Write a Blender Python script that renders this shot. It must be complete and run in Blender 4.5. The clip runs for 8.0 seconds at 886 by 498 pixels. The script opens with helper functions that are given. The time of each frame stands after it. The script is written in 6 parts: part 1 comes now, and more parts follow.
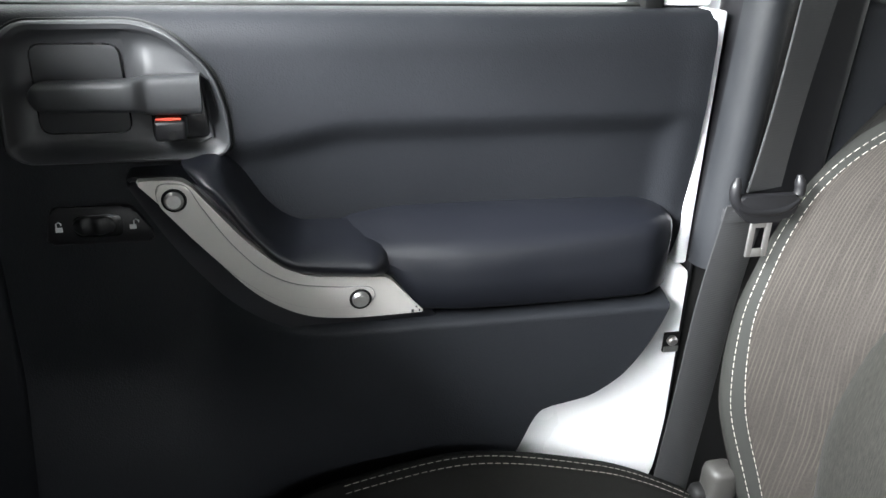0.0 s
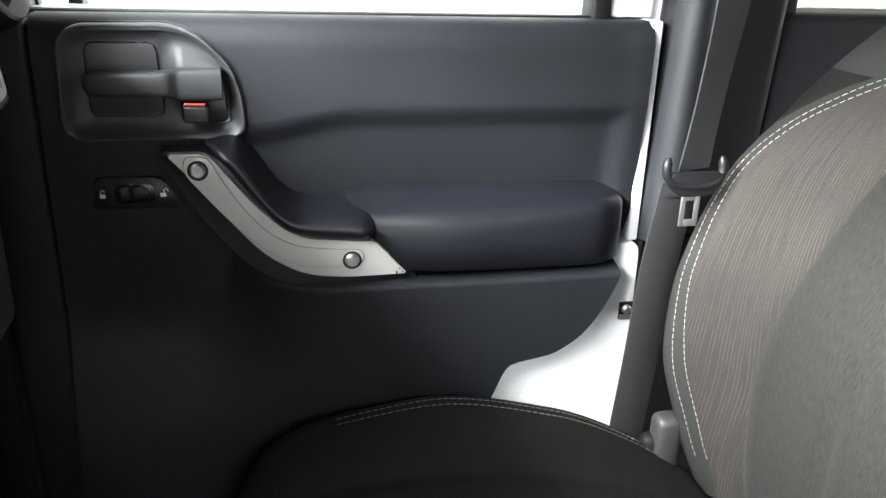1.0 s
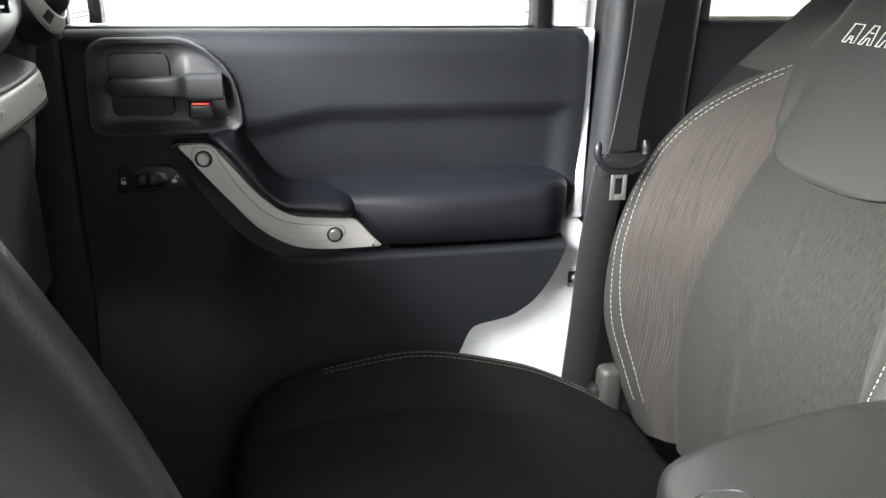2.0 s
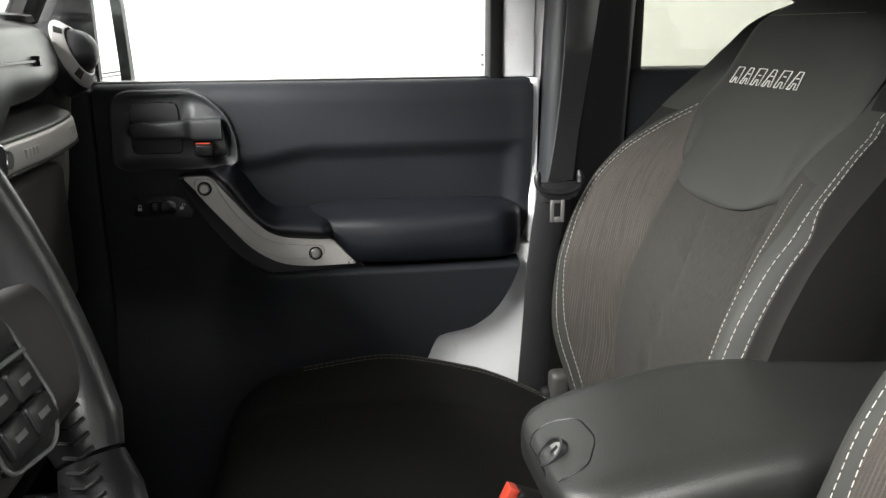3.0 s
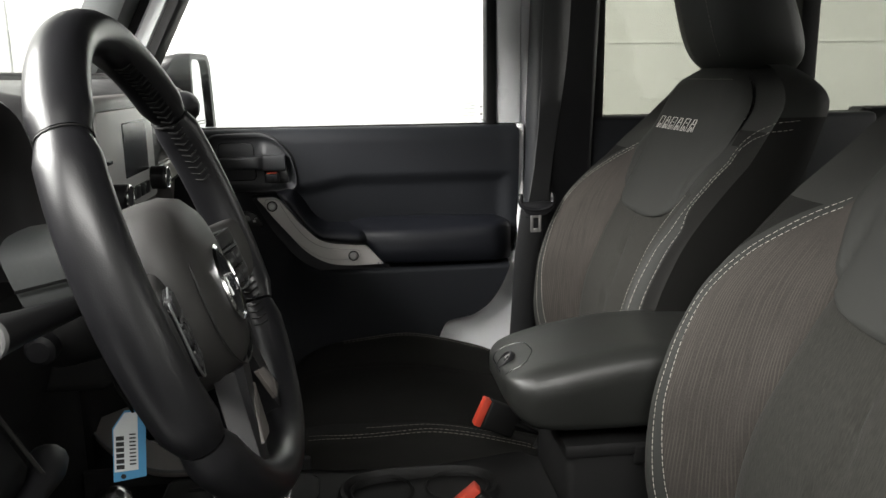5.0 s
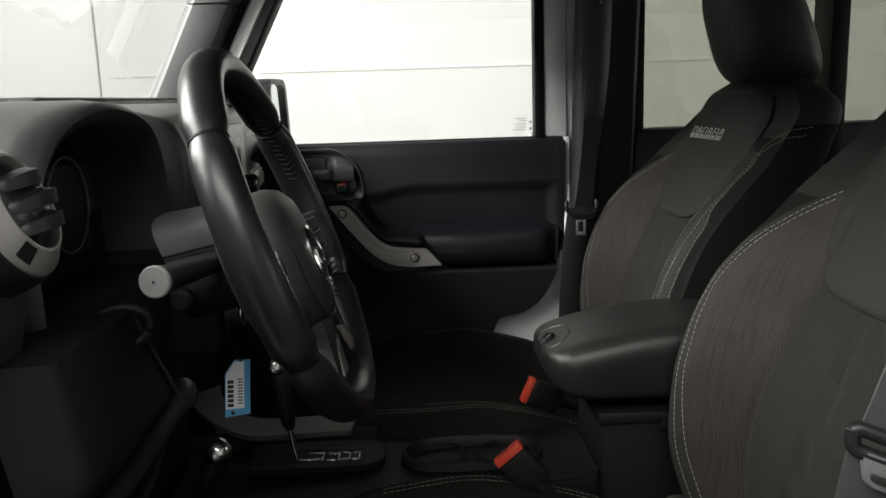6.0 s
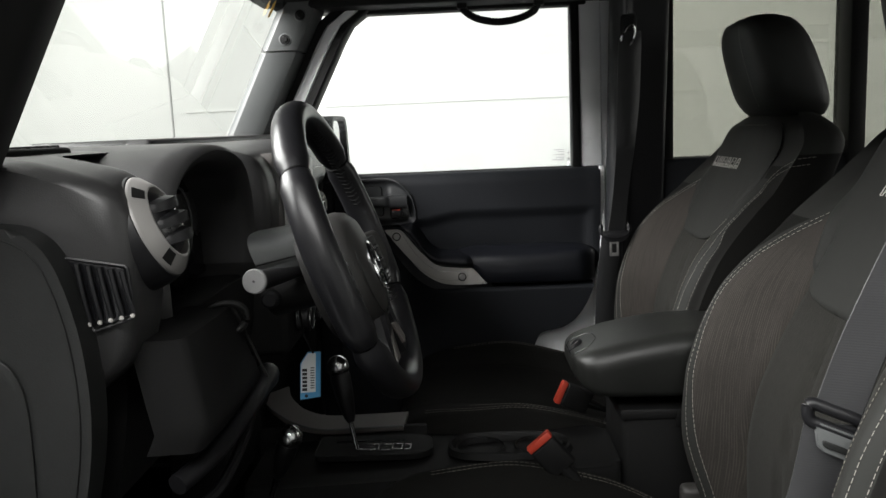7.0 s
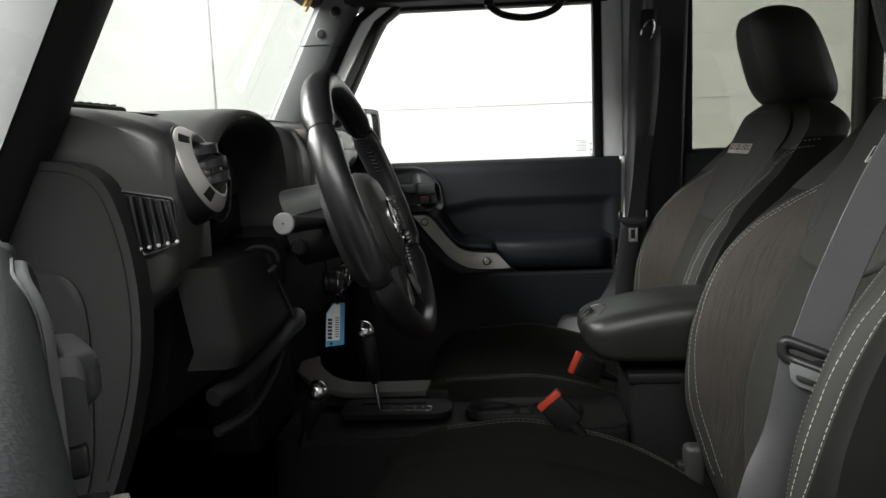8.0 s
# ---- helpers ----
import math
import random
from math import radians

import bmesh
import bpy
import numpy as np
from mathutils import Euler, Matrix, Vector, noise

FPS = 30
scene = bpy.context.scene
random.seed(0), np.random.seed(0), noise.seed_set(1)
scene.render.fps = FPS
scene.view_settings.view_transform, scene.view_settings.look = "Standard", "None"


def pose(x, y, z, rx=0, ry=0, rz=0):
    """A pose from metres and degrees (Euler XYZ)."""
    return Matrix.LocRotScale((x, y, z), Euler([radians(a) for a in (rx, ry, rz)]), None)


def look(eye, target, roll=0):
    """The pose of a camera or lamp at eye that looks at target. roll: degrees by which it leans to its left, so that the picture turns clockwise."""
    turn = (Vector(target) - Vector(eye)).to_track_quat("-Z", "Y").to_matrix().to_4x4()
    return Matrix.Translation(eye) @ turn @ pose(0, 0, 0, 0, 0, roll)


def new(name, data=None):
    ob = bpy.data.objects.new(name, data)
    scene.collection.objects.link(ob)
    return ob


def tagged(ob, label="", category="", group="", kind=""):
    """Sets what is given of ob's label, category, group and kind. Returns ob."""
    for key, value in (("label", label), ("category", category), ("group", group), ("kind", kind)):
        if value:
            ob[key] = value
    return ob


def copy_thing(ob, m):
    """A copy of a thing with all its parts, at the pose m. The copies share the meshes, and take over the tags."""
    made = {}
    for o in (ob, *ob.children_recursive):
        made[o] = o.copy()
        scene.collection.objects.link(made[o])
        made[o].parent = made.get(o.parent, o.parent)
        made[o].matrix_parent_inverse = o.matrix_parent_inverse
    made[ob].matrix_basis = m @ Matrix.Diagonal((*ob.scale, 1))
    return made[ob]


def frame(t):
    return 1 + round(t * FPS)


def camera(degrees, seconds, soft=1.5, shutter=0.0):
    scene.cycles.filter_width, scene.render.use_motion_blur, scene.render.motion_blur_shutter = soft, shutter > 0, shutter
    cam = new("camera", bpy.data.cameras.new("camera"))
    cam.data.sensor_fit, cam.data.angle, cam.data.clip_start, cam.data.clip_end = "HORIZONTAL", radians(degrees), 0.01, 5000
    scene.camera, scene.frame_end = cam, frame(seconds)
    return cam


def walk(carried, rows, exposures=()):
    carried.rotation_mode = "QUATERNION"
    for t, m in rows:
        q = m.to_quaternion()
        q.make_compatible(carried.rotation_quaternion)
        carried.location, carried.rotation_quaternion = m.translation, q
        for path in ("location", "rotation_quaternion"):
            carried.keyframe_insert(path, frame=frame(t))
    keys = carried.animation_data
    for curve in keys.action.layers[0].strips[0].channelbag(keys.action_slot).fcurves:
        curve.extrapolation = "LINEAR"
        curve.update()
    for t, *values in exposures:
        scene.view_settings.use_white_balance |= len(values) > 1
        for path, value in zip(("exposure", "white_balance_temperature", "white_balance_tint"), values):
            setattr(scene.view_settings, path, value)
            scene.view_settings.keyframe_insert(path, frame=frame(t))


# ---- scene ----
cam = camera(57.4, 8.0)
PATH = [
    (0, (-0.0633, -0.0432, 1.4069), (0.3663, 1.7335, 0.5951), 2.03),
    (0.5, (-0.0661, -0.1136, 1.4028), (0.3650, 1.6723, 0.6123), 2.12),
    (1, (-0.0576, -0.2030, 1.3920), (0.3395, 1.6198, 0.6712), 1.90),
    (1.5, (-0.0777, -0.2839, 1.3953), (0.3596, 1.5320, 0.6802), 1.39),
    (3, (0.0329, -0.5787, 1.3852), (0.3242, 1.3290, 0.8601), -0.45),
    (3.5, (0.0474, -0.6671, 1.3837), (0.3280, 1.2504, 0.8892), -0.36),
    (4, (0.0388, -0.7579, 1.3914), (0.3047, 1.1686, 0.9245), -0.26),
    (4.5, (0.0191, -0.8733, 1.4027), (0.2542, 1.0600, 0.9477), -0.56),
    (5.8, (0.0227, -1.1098, 1.4139), (0.1490, 0.8519, 1.0452), -1.47),
    (6, (0.0210, -1.1419, 1.4058), (0.0908, 0.8227, 1.0379), -1.87),
    (6.5, (0.0269, -1.2371, 1.4150), (0.0066, 0.7347, 1.0812), -2.27),
    (7, (0.0371, -1.3187, 1.4184), (-0.0244, 0.6584, 1.1230), -2.48),
    (7.5, (0.0396, -1.3848, 1.3954), (-0.0615, 0.5930, 1.1159), -2.38),
    (8, (0.0718, -1.4190, 1.3605), (-0.0849, 0.5579, 1.1010), -2.19),
]
walk(cam, [(t, look(eye, target, roll)) for t, eye, target, roll in PATH],
     [(0, 2.68, 6100, 9), (1.5, 2.72, 6200, 9), (3, 1.62, 6450, 10), (4.5, 1.34, 6500, 10), (6, 0.0, 6540, 10), (6.5, 0.68, 6270, 8), (7, 0.14, 6390, 10), (7.5, -0.04, 6480, 10), (8, 0.26, 6400, 8)])
# ---- world, lights, exposure ----
world = bpy.data.worlds.new("studio_air")
scene.world = world
world.use_nodes = True
world.node_tree.nodes["Background"].inputs[0].default_value = (0.9, 0.95, 1.0, 1)
world.node_tree.nodes["Background"].inputs[1].default_value = 0.3


def unseen_lamp(x, y, sx, sy, watts, aim=None, z=3.2):
    data = bpy.data.lights.new("ceiling_softbox", "AREA")
    data.shape, data.size, data.size_y, data.energy = "RECTANGLE", sx, sy, watts
    data.color = (1.0, 0.985, 0.95)
    lamp = new("ceiling_softbox", data)
    lamp.matrix_world = look((x, y, z), aim) if aim else pose(x, y, 3.33)
    return lamp


# soft light panels out of view: ahead of the car (lower, tilted to it), beside it, and a fill behind it
unseen_lamp(-2.3, -0.45, 3.6, 1.5, 600, (0.3, 0.1, 1.1), 3.0)
unseen_lamp(-0.5, -2.6, 3.0, 1.0, 105, (0.1, -0.2, 1.0))
unseen_lamp(0.6, 2.5, 4.0, 0.8, 20)
# fill added behind the car to brighten the dashboard's rear-facing surfaces
unseen_lamp(4.6, 0.2, 4.0, 1.6, 32, (-0.3, 0.3, 1.3), 2.4)

# ---- materials ----


def nodes_of(name):
    m = bpy.data.materials.new(name)
    m.use_nodes = True
    return m, m.node_tree.nodes, m.node_tree.links, m.node_tree.nodes["Principled BSDF"]


def surface(name, col, rough, metal=0.0, grain=900.0, depth=0.15, var=0.25, stain=9.0, spec=0.5, cells=False, coat=0.0, wear=0.1):
    """A procedural surface: colour drifts at two scales, roughness wanders, fine relief."""
    m, n, l, p = nodes_of(name)
    tc = n.new("ShaderNodeTexCoord")
    big, fine = n.new("ShaderNodeTexNoise"), n.new("ShaderNodeTexNoise")
    big.inputs["Scale"].default_value, big.inputs["Detail"].default_value = stain, 4
    fine.inputs["Scale"].default_value, fine.inputs["Detail"].default_value = grain * 0.35, 2
    ramp = n.new("ShaderNodeMix")
    ramp.data_type = "RGBA"
    ramp.inputs[6].default_value = (*[c * (1 - var) for c in col], 1)
    ramp.inputs[7].default_value = (*[min(1, c * (1 + var)) for c in col], 1)
    add = n.new("ShaderNodeMath")
    add.operation = "MULTIPLY_ADD"
    add.inputs[1].default_value = 0.35
    l.new(fine.outputs[0], add.inputs[0])
    mul = n.new("ShaderNodeMath")
    mul.operation = "MULTIPLY"
    mul.inputs[1].default_value = 0.65
    l.new(big.outputs[0], mul.inputs[0])
    l.new(mul.outputs[0], add.inputs[2])
    l.new(add.outputs[0], ramp.inputs[0])
    l.new(ramp.outputs[2], p.inputs["Base Color"])
    rr = n.new("ShaderNodeMapRange")
    rr.inputs[3].default_value, rr.inputs[4].default_value = max(0.02, rough - wear), min(1, rough + wear)
    l.new(big.outputs[0], rr.inputs[0])
    l.new(rr.outputs[0], p.inputs["Roughness"])
    p.inputs["Metallic"].default_value = metal
    p.inputs["Specular IOR Level"].default_value = spec
    p.inputs["Coat Weight"].default_value = coat
    if depth > 0:
        tex = n.new("ShaderNodeTexVoronoi" if cells else "ShaderNodeTexNoise")
        tex.inputs["Scale"].default_value = grain
        bump = n.new("ShaderNodeBump")
        bump.inputs["Strength"].default_value, bump.inputs["Distance"].default_value = depth, 0.001
        l.new(tex.outputs[0], bump.inputs["Height"])
        l.new(bump.outputs[0], p.inputs["Normal"])
        for t in (tex, big, fine):
            l.new(tc.outputs["Object"], t.inputs["Vector"])
    else:
        for t in (big, fine):
            l.new(tc.outputs["Object"], t.inputs["Vector"])
    return m


def woven(name, col_a, col_b, scale, stretch):
    """Cloth with long broken streaks over a fine weave."""
    m, n, l, p = nodes_of(name)
    tc, mp = n.new("ShaderNodeTexCoord"), n.new("ShaderNodeMapping")
    mp.inputs["Scale"].default_value = stretch
    l.new(tc.outputs["Object"], mp.inputs["Vector"])
    streak, weave = n.new("ShaderNodeTexNoise"), n.new("ShaderNodeTexNoise")
    streak.inputs["Scale"].default_value, streak.inputs["Detail"].default_value = scale, 2
    weave.inputs["Scale"].default_value = 1400
    l.new(mp.outputs[0], streak.inputs["Vector"])
    l.new(tc.outputs["Object"], weave.inputs["Vector"])
    ramp = n.new("ShaderNodeValToRGB")
    ramp.color_ramp.elements[0].position, ramp.color_ramp.elements[1].position = 0.36, 0.70
    ramp.color_ramp.elements[0].color, ramp.color_ramp.elements[1].color = (*col_a, 1), (*col_b, 1)
    l.new(streak.outputs[0], ramp.inputs[0])
    l.new(ramp.outputs[0], p.inputs["Base Color"])
    bump = n.new("ShaderNodeBump")
    bump.inputs["Strength"].default_value, bump.inputs["Distance"].default_value = 0.3, 0.0006
    mixh = n.new("ShaderNodeMath")
    l.new(streak.outputs[0], mixh.inputs[0])
    l.new(weave.outputs[0], mixh.inputs[1])
    l.new(mixh.outputs[0], bump.inputs["Height"])
    l.new(bump.outputs[0], p.inputs["Normal"])
    p.inputs["Roughness"].default_value = 0.85
    p.inputs["Specular IOR Level"].default_value = 0.12
    p.inputs["Sheen Weight"].default_value = 0.04
    p.inputs["Sheen Roughness"].default_value = 0.5
    return m


def striped(name, ground, line, pitch):
    """Brown-grey cloth with thin, broken pale lines that run up it."""
    m, n, l, p = nodes_of(name)
    tc, mp, wave, broken, broad, weave = (n.new("ShaderNode" + k) for k in ("TexCoord", "Mapping", "TexWave", "TexNoise", "TexNoise", "TexNoise"))
    wave.bands_direction = "Y"
    wave.inputs["Scale"].default_value = 0.314 / pitch
    wave.inputs["Distortion"].default_value = 0.0
    mp.inputs["Scale"].default_value = (0.0, 290.0, 16.0)
    broken.inputs["Scale"].default_value, broken.inputs["Detail"].default_value = 1.0, 1.0
    broad.inputs["Scale"].default_value, broad.inputs["Detail"].default_value = 14.0, 2.0
    weave.inputs["Scale"].default_value, weave.inputs["Detail"].default_value = 1100.0, 1.0
    for t in (wave, broad, weave):
        l.new(tc.outputs["Object"], t.inputs["Vector"])
    l.new(tc.outputs["Object"], mp.inputs["Vector"])
    l.new(mp.outputs[0], broken.inputs["Vector"])

    def maths(kind, a, b):
        q = n.new("ShaderNodeMath")
        q.operation = kind
        for k, v in enumerate((a, b)):
            if isinstance(v, float):
                q.inputs[k].default_value = v
            else:
                l.new(v, q.inputs[k])
        return q.outputs[0]

    def spread(v, lo, hi):
        q = n.new("ShaderNodeMapRange")
        q.inputs[1].default_value, q.inputs[2].default_value = lo, hi
        l.new(v, q.inputs[0])
        return q.outputs[0]
    lines = maths("POWER", wave.outputs["Fac"], 3.0)
    lines = maths("MULTIPLY", lines, spread(broken.outputs[0], 0.34, 0.52))
    lines = maths("MULTIPLY", lines, spread(broad.outputs[0], 0.22, 0.55))
    under, over = n.new("ShaderNodeMix"), n.new("ShaderNodeMix")
    under.data_type = over.data_type = "RGBA"
    under.inputs[6].default_value = (*[c * 0.70 for c in ground], 1)
    under.inputs[7].default_value = (*[c * 1.30 for c in ground], 1)
    l.new(spread(weave.outputs[0], 0.30, 0.70), under.inputs[0])
    l.new(under.outputs[2], over.inputs[6])
    over.inputs[7].default_value = (*line, 1)
    l.new(lines, over.inputs[0])
    l.new(over.outputs[2], p.inputs["Base Color"])
    bump = n.new("ShaderNodeBump")
    bump.inputs["Strength"].default_value, bump.inputs["Distance"].default_value = 0.35, 0.0006
    l.new(maths("ADD", weave.outputs[0], lines), bump.inputs["Height"])
    l.new(bump.outputs[0], p.inputs["Normal"])
    p.inputs["Roughness"].default_value = 0.85
    p.inputs["Specular IOR Level"].default_value = 0.12
    p.inputs["Sheen Weight"].default_value = 0.05
    return m


def pane(name, tint):
    """Clear or tinted sheet glass: the far side shows through, with a Fresnel gloss."""
    m, n, l, p = nodes_of(name)
    n.remove(p)
    clear, shine, mix, edge = n.new("ShaderNodeBsdfTransparent"), n.new("ShaderNodeBsdfGlossy"), n.new("ShaderNodeMixShader"), n.new("ShaderNodeLayerWeight")
    clear.inputs[0].default_value = (*tint, 1)
    shine.inputs["Roughness"].default_value = 0.02
    rise, level = n.new("ShaderNodeMath"), n.new("ShaderNodeMath")
    rise.operation, level.operation = "POWER", "MULTIPLY_ADD"
    rise.inputs[1].default_value = 4.5
    level.inputs[1].default_value, level.inputs[2].default_value = 0.85, 0.05
    edge.inputs["Blend"].default_value = 0.5
    l.new(edge.outputs["Facing"], rise.inputs[0])
    l.new(rise.outputs[0], level.inputs[0])
    l.new(level.outputs[0], mix.inputs[0])
    l.new(clear.outputs[0], mix.inputs[1])
    l.new(shine.outputs[0], mix.inputs[2])
    l.new(mix.outputs[0], n["Material Output"].inputs[0])
    return m


door_vinyl = surface("door_vinyl", (0.0088, 0.0097, 0.0117), 0.56, grain=620, depth=0.20, cells=True, spec=0.19)
bezel_plastic = surface("bezel_plastic", (0.022, 0.023, 0.025), 0.50, grain=1300, depth=0.1)
soft_vinyl = surface("soft_vinyl", (0.0050, 0.0056, 0.0080), 0.40, grain=900, depth=0.05, cells=True)
black_plastic = surface("black_plastic", (0.008, 0.008, 0.009), 0.40, grain=1500, depth=0.04, spec=0.35)
dark_trim = surface("dark_trim", (0.006, 0.006, 0.006), 0.6, grain=1500, depth=0.05, spec=0.2)
dash_plastic = surface("dash_plastic", (0.025, 0.0247, 0.025), 0.38, grain=800, depth=0.12, cells=True, spec=0.5)
# paler dash_plastic: light on the stack and passenger side put into the colour
lit_dash_plastic = surface("lit_dash_plastic", (0.066, 0.062, 0.059), 0.40, grain=800, depth=0.12, cells=True, spec=0.4)
grey_trim = surface("grey_trim", (0.075, 0.079, 0.079), 0.55, grain=1200, depth=0.12)
cap_plastic = surface("cap_plastic", (0.0115, 0.012, 0.0117), 0.50, grain=700, depth=0.12, cells=True, spec=0.3)
strip_grey = surface("strip_grey", (0.27, 0.255, 0.25), 0.5, grain=1200, depth=0.1)
silver = surface("silver_paint", (0.44, 0.425, 0.405), 0.38, metal=0.3, grain=2500, depth=0.04, var=0.08)
chrome = surface("chrome", (0.75, 0.75, 0.76), 0.12, metal=1.0, depth=0, var=0.05, wear=0.04)
steel = surface("bolt_steel", (0.44, 0.43, 0.42), 0.35, metal=0.9, grain=1500, depth=0.1)
white_paint = surface("white_body_paint", (0.74, 0.75, 0.76), 0.3, grain=300, depth=0.02, var=0.03, coat=0.6)
seat_leather = surface("seat_leather", (0.0165, 0.0172, 0.0157), 0.55, grain=1000, depth=0.09, cells=True, spec=0.32)
# darker than the other seat cloths; on cushions and backrest sides
seat_dark = surface("dark_seat_cloth", (0.0065, 0.0063, 0.0057), 0.85, grain=1600, depth=0.25, spec=0.12)
streak_cloth = striped("streaked_cloth", (0.0240, 0.0212, 0.0188), (0.042, 0.0375, 0.0325), 0.0025)
insert_cloth = woven("insert_cloth", (0.0096, 0.0094, 0.0080), (0.0198, 0.0193, 0.0166), 420, (0.0, 1.7, 0.22))
pad_cloth = surface("pad_cloth", (0.0180, 0.0184, 0.0168), 0.72, grain=1500, depth=0.10, var=0.12, spec=0.18)
band_grey = surface("band_grey", (0.095, 0.086, 0.080), 0.55, grain=1200, depth=0.1)
# pale thread with shade put into its colour, for the dimmer seams
shaded_thread = surface("shaded_thread", (0.16, 0.15, 0.13), 0.7, grain=4000, depth=0.3)
glyph_thread = surface("glyph_thread", (0.5, 0.49, 0.45), 0.6, grain=4000, depth=0.2)
vent_silver = surface("vent_silver", (0.24, 0.232, 0.225), 0.42, metal=0.25, grain=2500, depth=0.04, var=0.08)
# silver lifted in colour for the light on radio panel and sill plate
lit_silver = surface("lit_silver", (0.56, 0.56, 0.55), 0.42, metal=0.2, grain=2500, depth=0.04, var=0.06)
thread = surface("pale_thread", (0.31, 0.295, 0.26), 0.7, grain=4000, depth=0.3)
def ribbed(name, col, pitch):
    """Woven belt webbing with fine cross ribs."""
    m, n, l, p = nodes_of(name)
    tc, wave, noise, ramp, bump = (n.new("ShaderNode" + k) for k in ("TexCoord", "TexWave", "TexNoise", "ValToRGB", "Bump"))
    wave.bands_direction = "Z"
    wave.inputs["Scale"].default_value = 0.314 / pitch
    wave.inputs["Distortion"].default_value, wave.inputs["Detail Scale"].default_value = 1.2, 60
    noise.inputs["Scale"].default_value = 160
    ramp.color_ramp.elements[0].color = (*[c * 0.92 for c in col], 1)
    ramp.color_ramp.elements[1].color = (*[c * 1.10 for c in col], 1)
    mul = n.new("ShaderNodeMath")
    mul.operation = "MULTIPLY"
    for t in (wave, noise):
        l.new(tc.outputs["Object"], t.inputs["Vector"])
    l.new(wave.outputs["Fac"], mul.inputs[0])
    l.new(noise.outputs[0], mul.inputs[1])
    mul2 = n.new("ShaderNodeMath")
    mul2.operation = "MULTIPLY"
    mul2.inputs[1].default_value = 1.7
    l.new(mul.outputs[0], mul2.inputs[0])
    l.new(mul2.outputs[0], ramp.inputs[0])
    l.new(ramp.outputs[0], p.inputs["Base Color"])
    bump.inputs["Strength"].default_value, bump.inputs["Distance"].default_value = 0.2, 0.0005
    l.new(wave.outputs["Fac"], bump.inputs["Height"])
    l.new(bump.outputs[0], p.inputs["Normal"])
    p.inputs["Roughness"].default_value = 0.40
    p.inputs["Sheen Weight"].default_value = 0.05
    return m


red_plastic = surface("red_plastic", (0.44, 0.048, 0.026), 0.4, grain=1500, depth=0.05, var=0.08)
pad_plastic = surface("pad_plastic", (0.0187, 0.0180, 0.0173), 0.5, grain=1200, depth=0.06, spec=0.4)
webbing = ribbed("belt_webbing", (0.021, 0.0214, 0.0225), 0.0026)
wheel_leather = surface("wheel_leather", (0.008, 0.008, 0.009), 0.32, grain=1100, depth=0.05, cells=True, spec=0.4)
lid_leather = surface("armrest_leather", (0.0105, 0.011, 0.010), 0.40, grain=850, depth=0.16, cells=True, spec=0.45)
carpet = surface("carpet", (0.010, 0.010, 0.0105), 0.95, grain=420, depth=0.9, spec=0.1)
icon_white = surface("icon_white", (0.7, 0.7, 0.7), 0.6, depth=0, var=0.03)
tag_blue = surface("tag_blue", (0.07, 0.26, 0.46), 0.5, depth=0, var=0.05)
tag_white = surface("tag_white", (0.6, 0.62, 0.62), 0.6, depth=0, var=0.05)
ink = surface("ink", (0.02, 0.02, 0.02), 0.7, depth=0)
yellow = surface("sticker_yellow", (0.75, 0.42, 0.04), 0.6, depth=0)
stalk_grey = surface("stalk_grey", (0.16, 0.16, 0.16), 0.5, depth=0)
satin_chrome = surface("satin_chrome", (0.72, 0.72, 0.73), 0.24, metal=1.0, depth=0, var=0.05, wear=0.05)
pale_plastic = surface("pale_plastic", (0.030, 0.029, 0.027), 0.5, grain=900, depth=0.2)
cluster_black = surface("cluster_black", (0.006, 0.006, 0.007), 0.25, depth=0)
wall_white = surface("studio_wall_paint", (0.80, 0.81, 0.78), 0.85, grain=60, depth=0.15, var=0.03, stain=1.2)
# the floor is out of view; dark so that little light bounces off it
floor_grey = surface("unseen_floor_grey", (0.05, 0.05, 0.05), 0.5, grain=40, depth=0.1, var=0.08, stain=1.5)
seam_grey = surface("seam_grey", (0.79, 0.80, 0.77), 0.85, depth=0, var=0.03)
# for the unseen open-side wall: greyed to weaken its fill light
fill_cut_grey = surface("unseen_wall_grey", (0.45, 0.45, 0.452), 0.9, grain=60, depth=0.2, var=0.1, stain=1.2)
rail_grey = surface("rail_grey", (0.013, 0.014, 0.016), 0.40, grain=1200, depth=0.1)
post_grey = surface("post_grey", (0.075, 0.079, 0.079), 0.5, grain=1200, depth=0.12)
joint_grey = surface("joint_grey", (0.42, 0.42, 0.41), 0.8, depth=0)
clear_glass = pane("clear_glass", (0.805, 0.815, 0.818))
shield_glass = pane("windshield_glass", (0.63, 0.645, 0.637))
tinted_glass = pane("tinted_glass", (0.50, 0.505, 0.475))
mirror_glass = surface("mirror_glass", (0.92, 0.93, 0.93), 0.02, metal=1.0, depth=0, var=0.0, wear=0.0)

# ---- mesh helpers ----
BASE = {}


def thing(name, base, label, category, group="", kind=""):
    ob = new(name)
    ob.location = base
    BASE[ob.name] = Vector(base)
    ob.empty_display_size = 0.05
    return tagged(ob, label, category, group, kind)


def part(name, bm, material, parent, label="", angle=38):
    """Links bm as one mesh under parent; the mesh is given in world places."""
    base = BASE[parent.name]
    bmesh.ops.translate(bm, verts=bm.verts, vec=-base)
    bmesh.ops.recalc_face_normals(bm, faces=bm.faces)
    me = bpy.data.meshes.new(name)
    bm.to_mesh(me)
    bm.free()
    for m in material if isinstance(material, (list, tuple)) else (material,):
        me.materials.append(m)
    me.polygons.foreach_set("use_smooth", [True] * len(me.polygons))
    me.set_sharp_from_angle(angle=radians(angle))
    ob = new(name, me)
    ob.parent = parent
    BASE[ob.name] = base
    return tagged(ob, label)


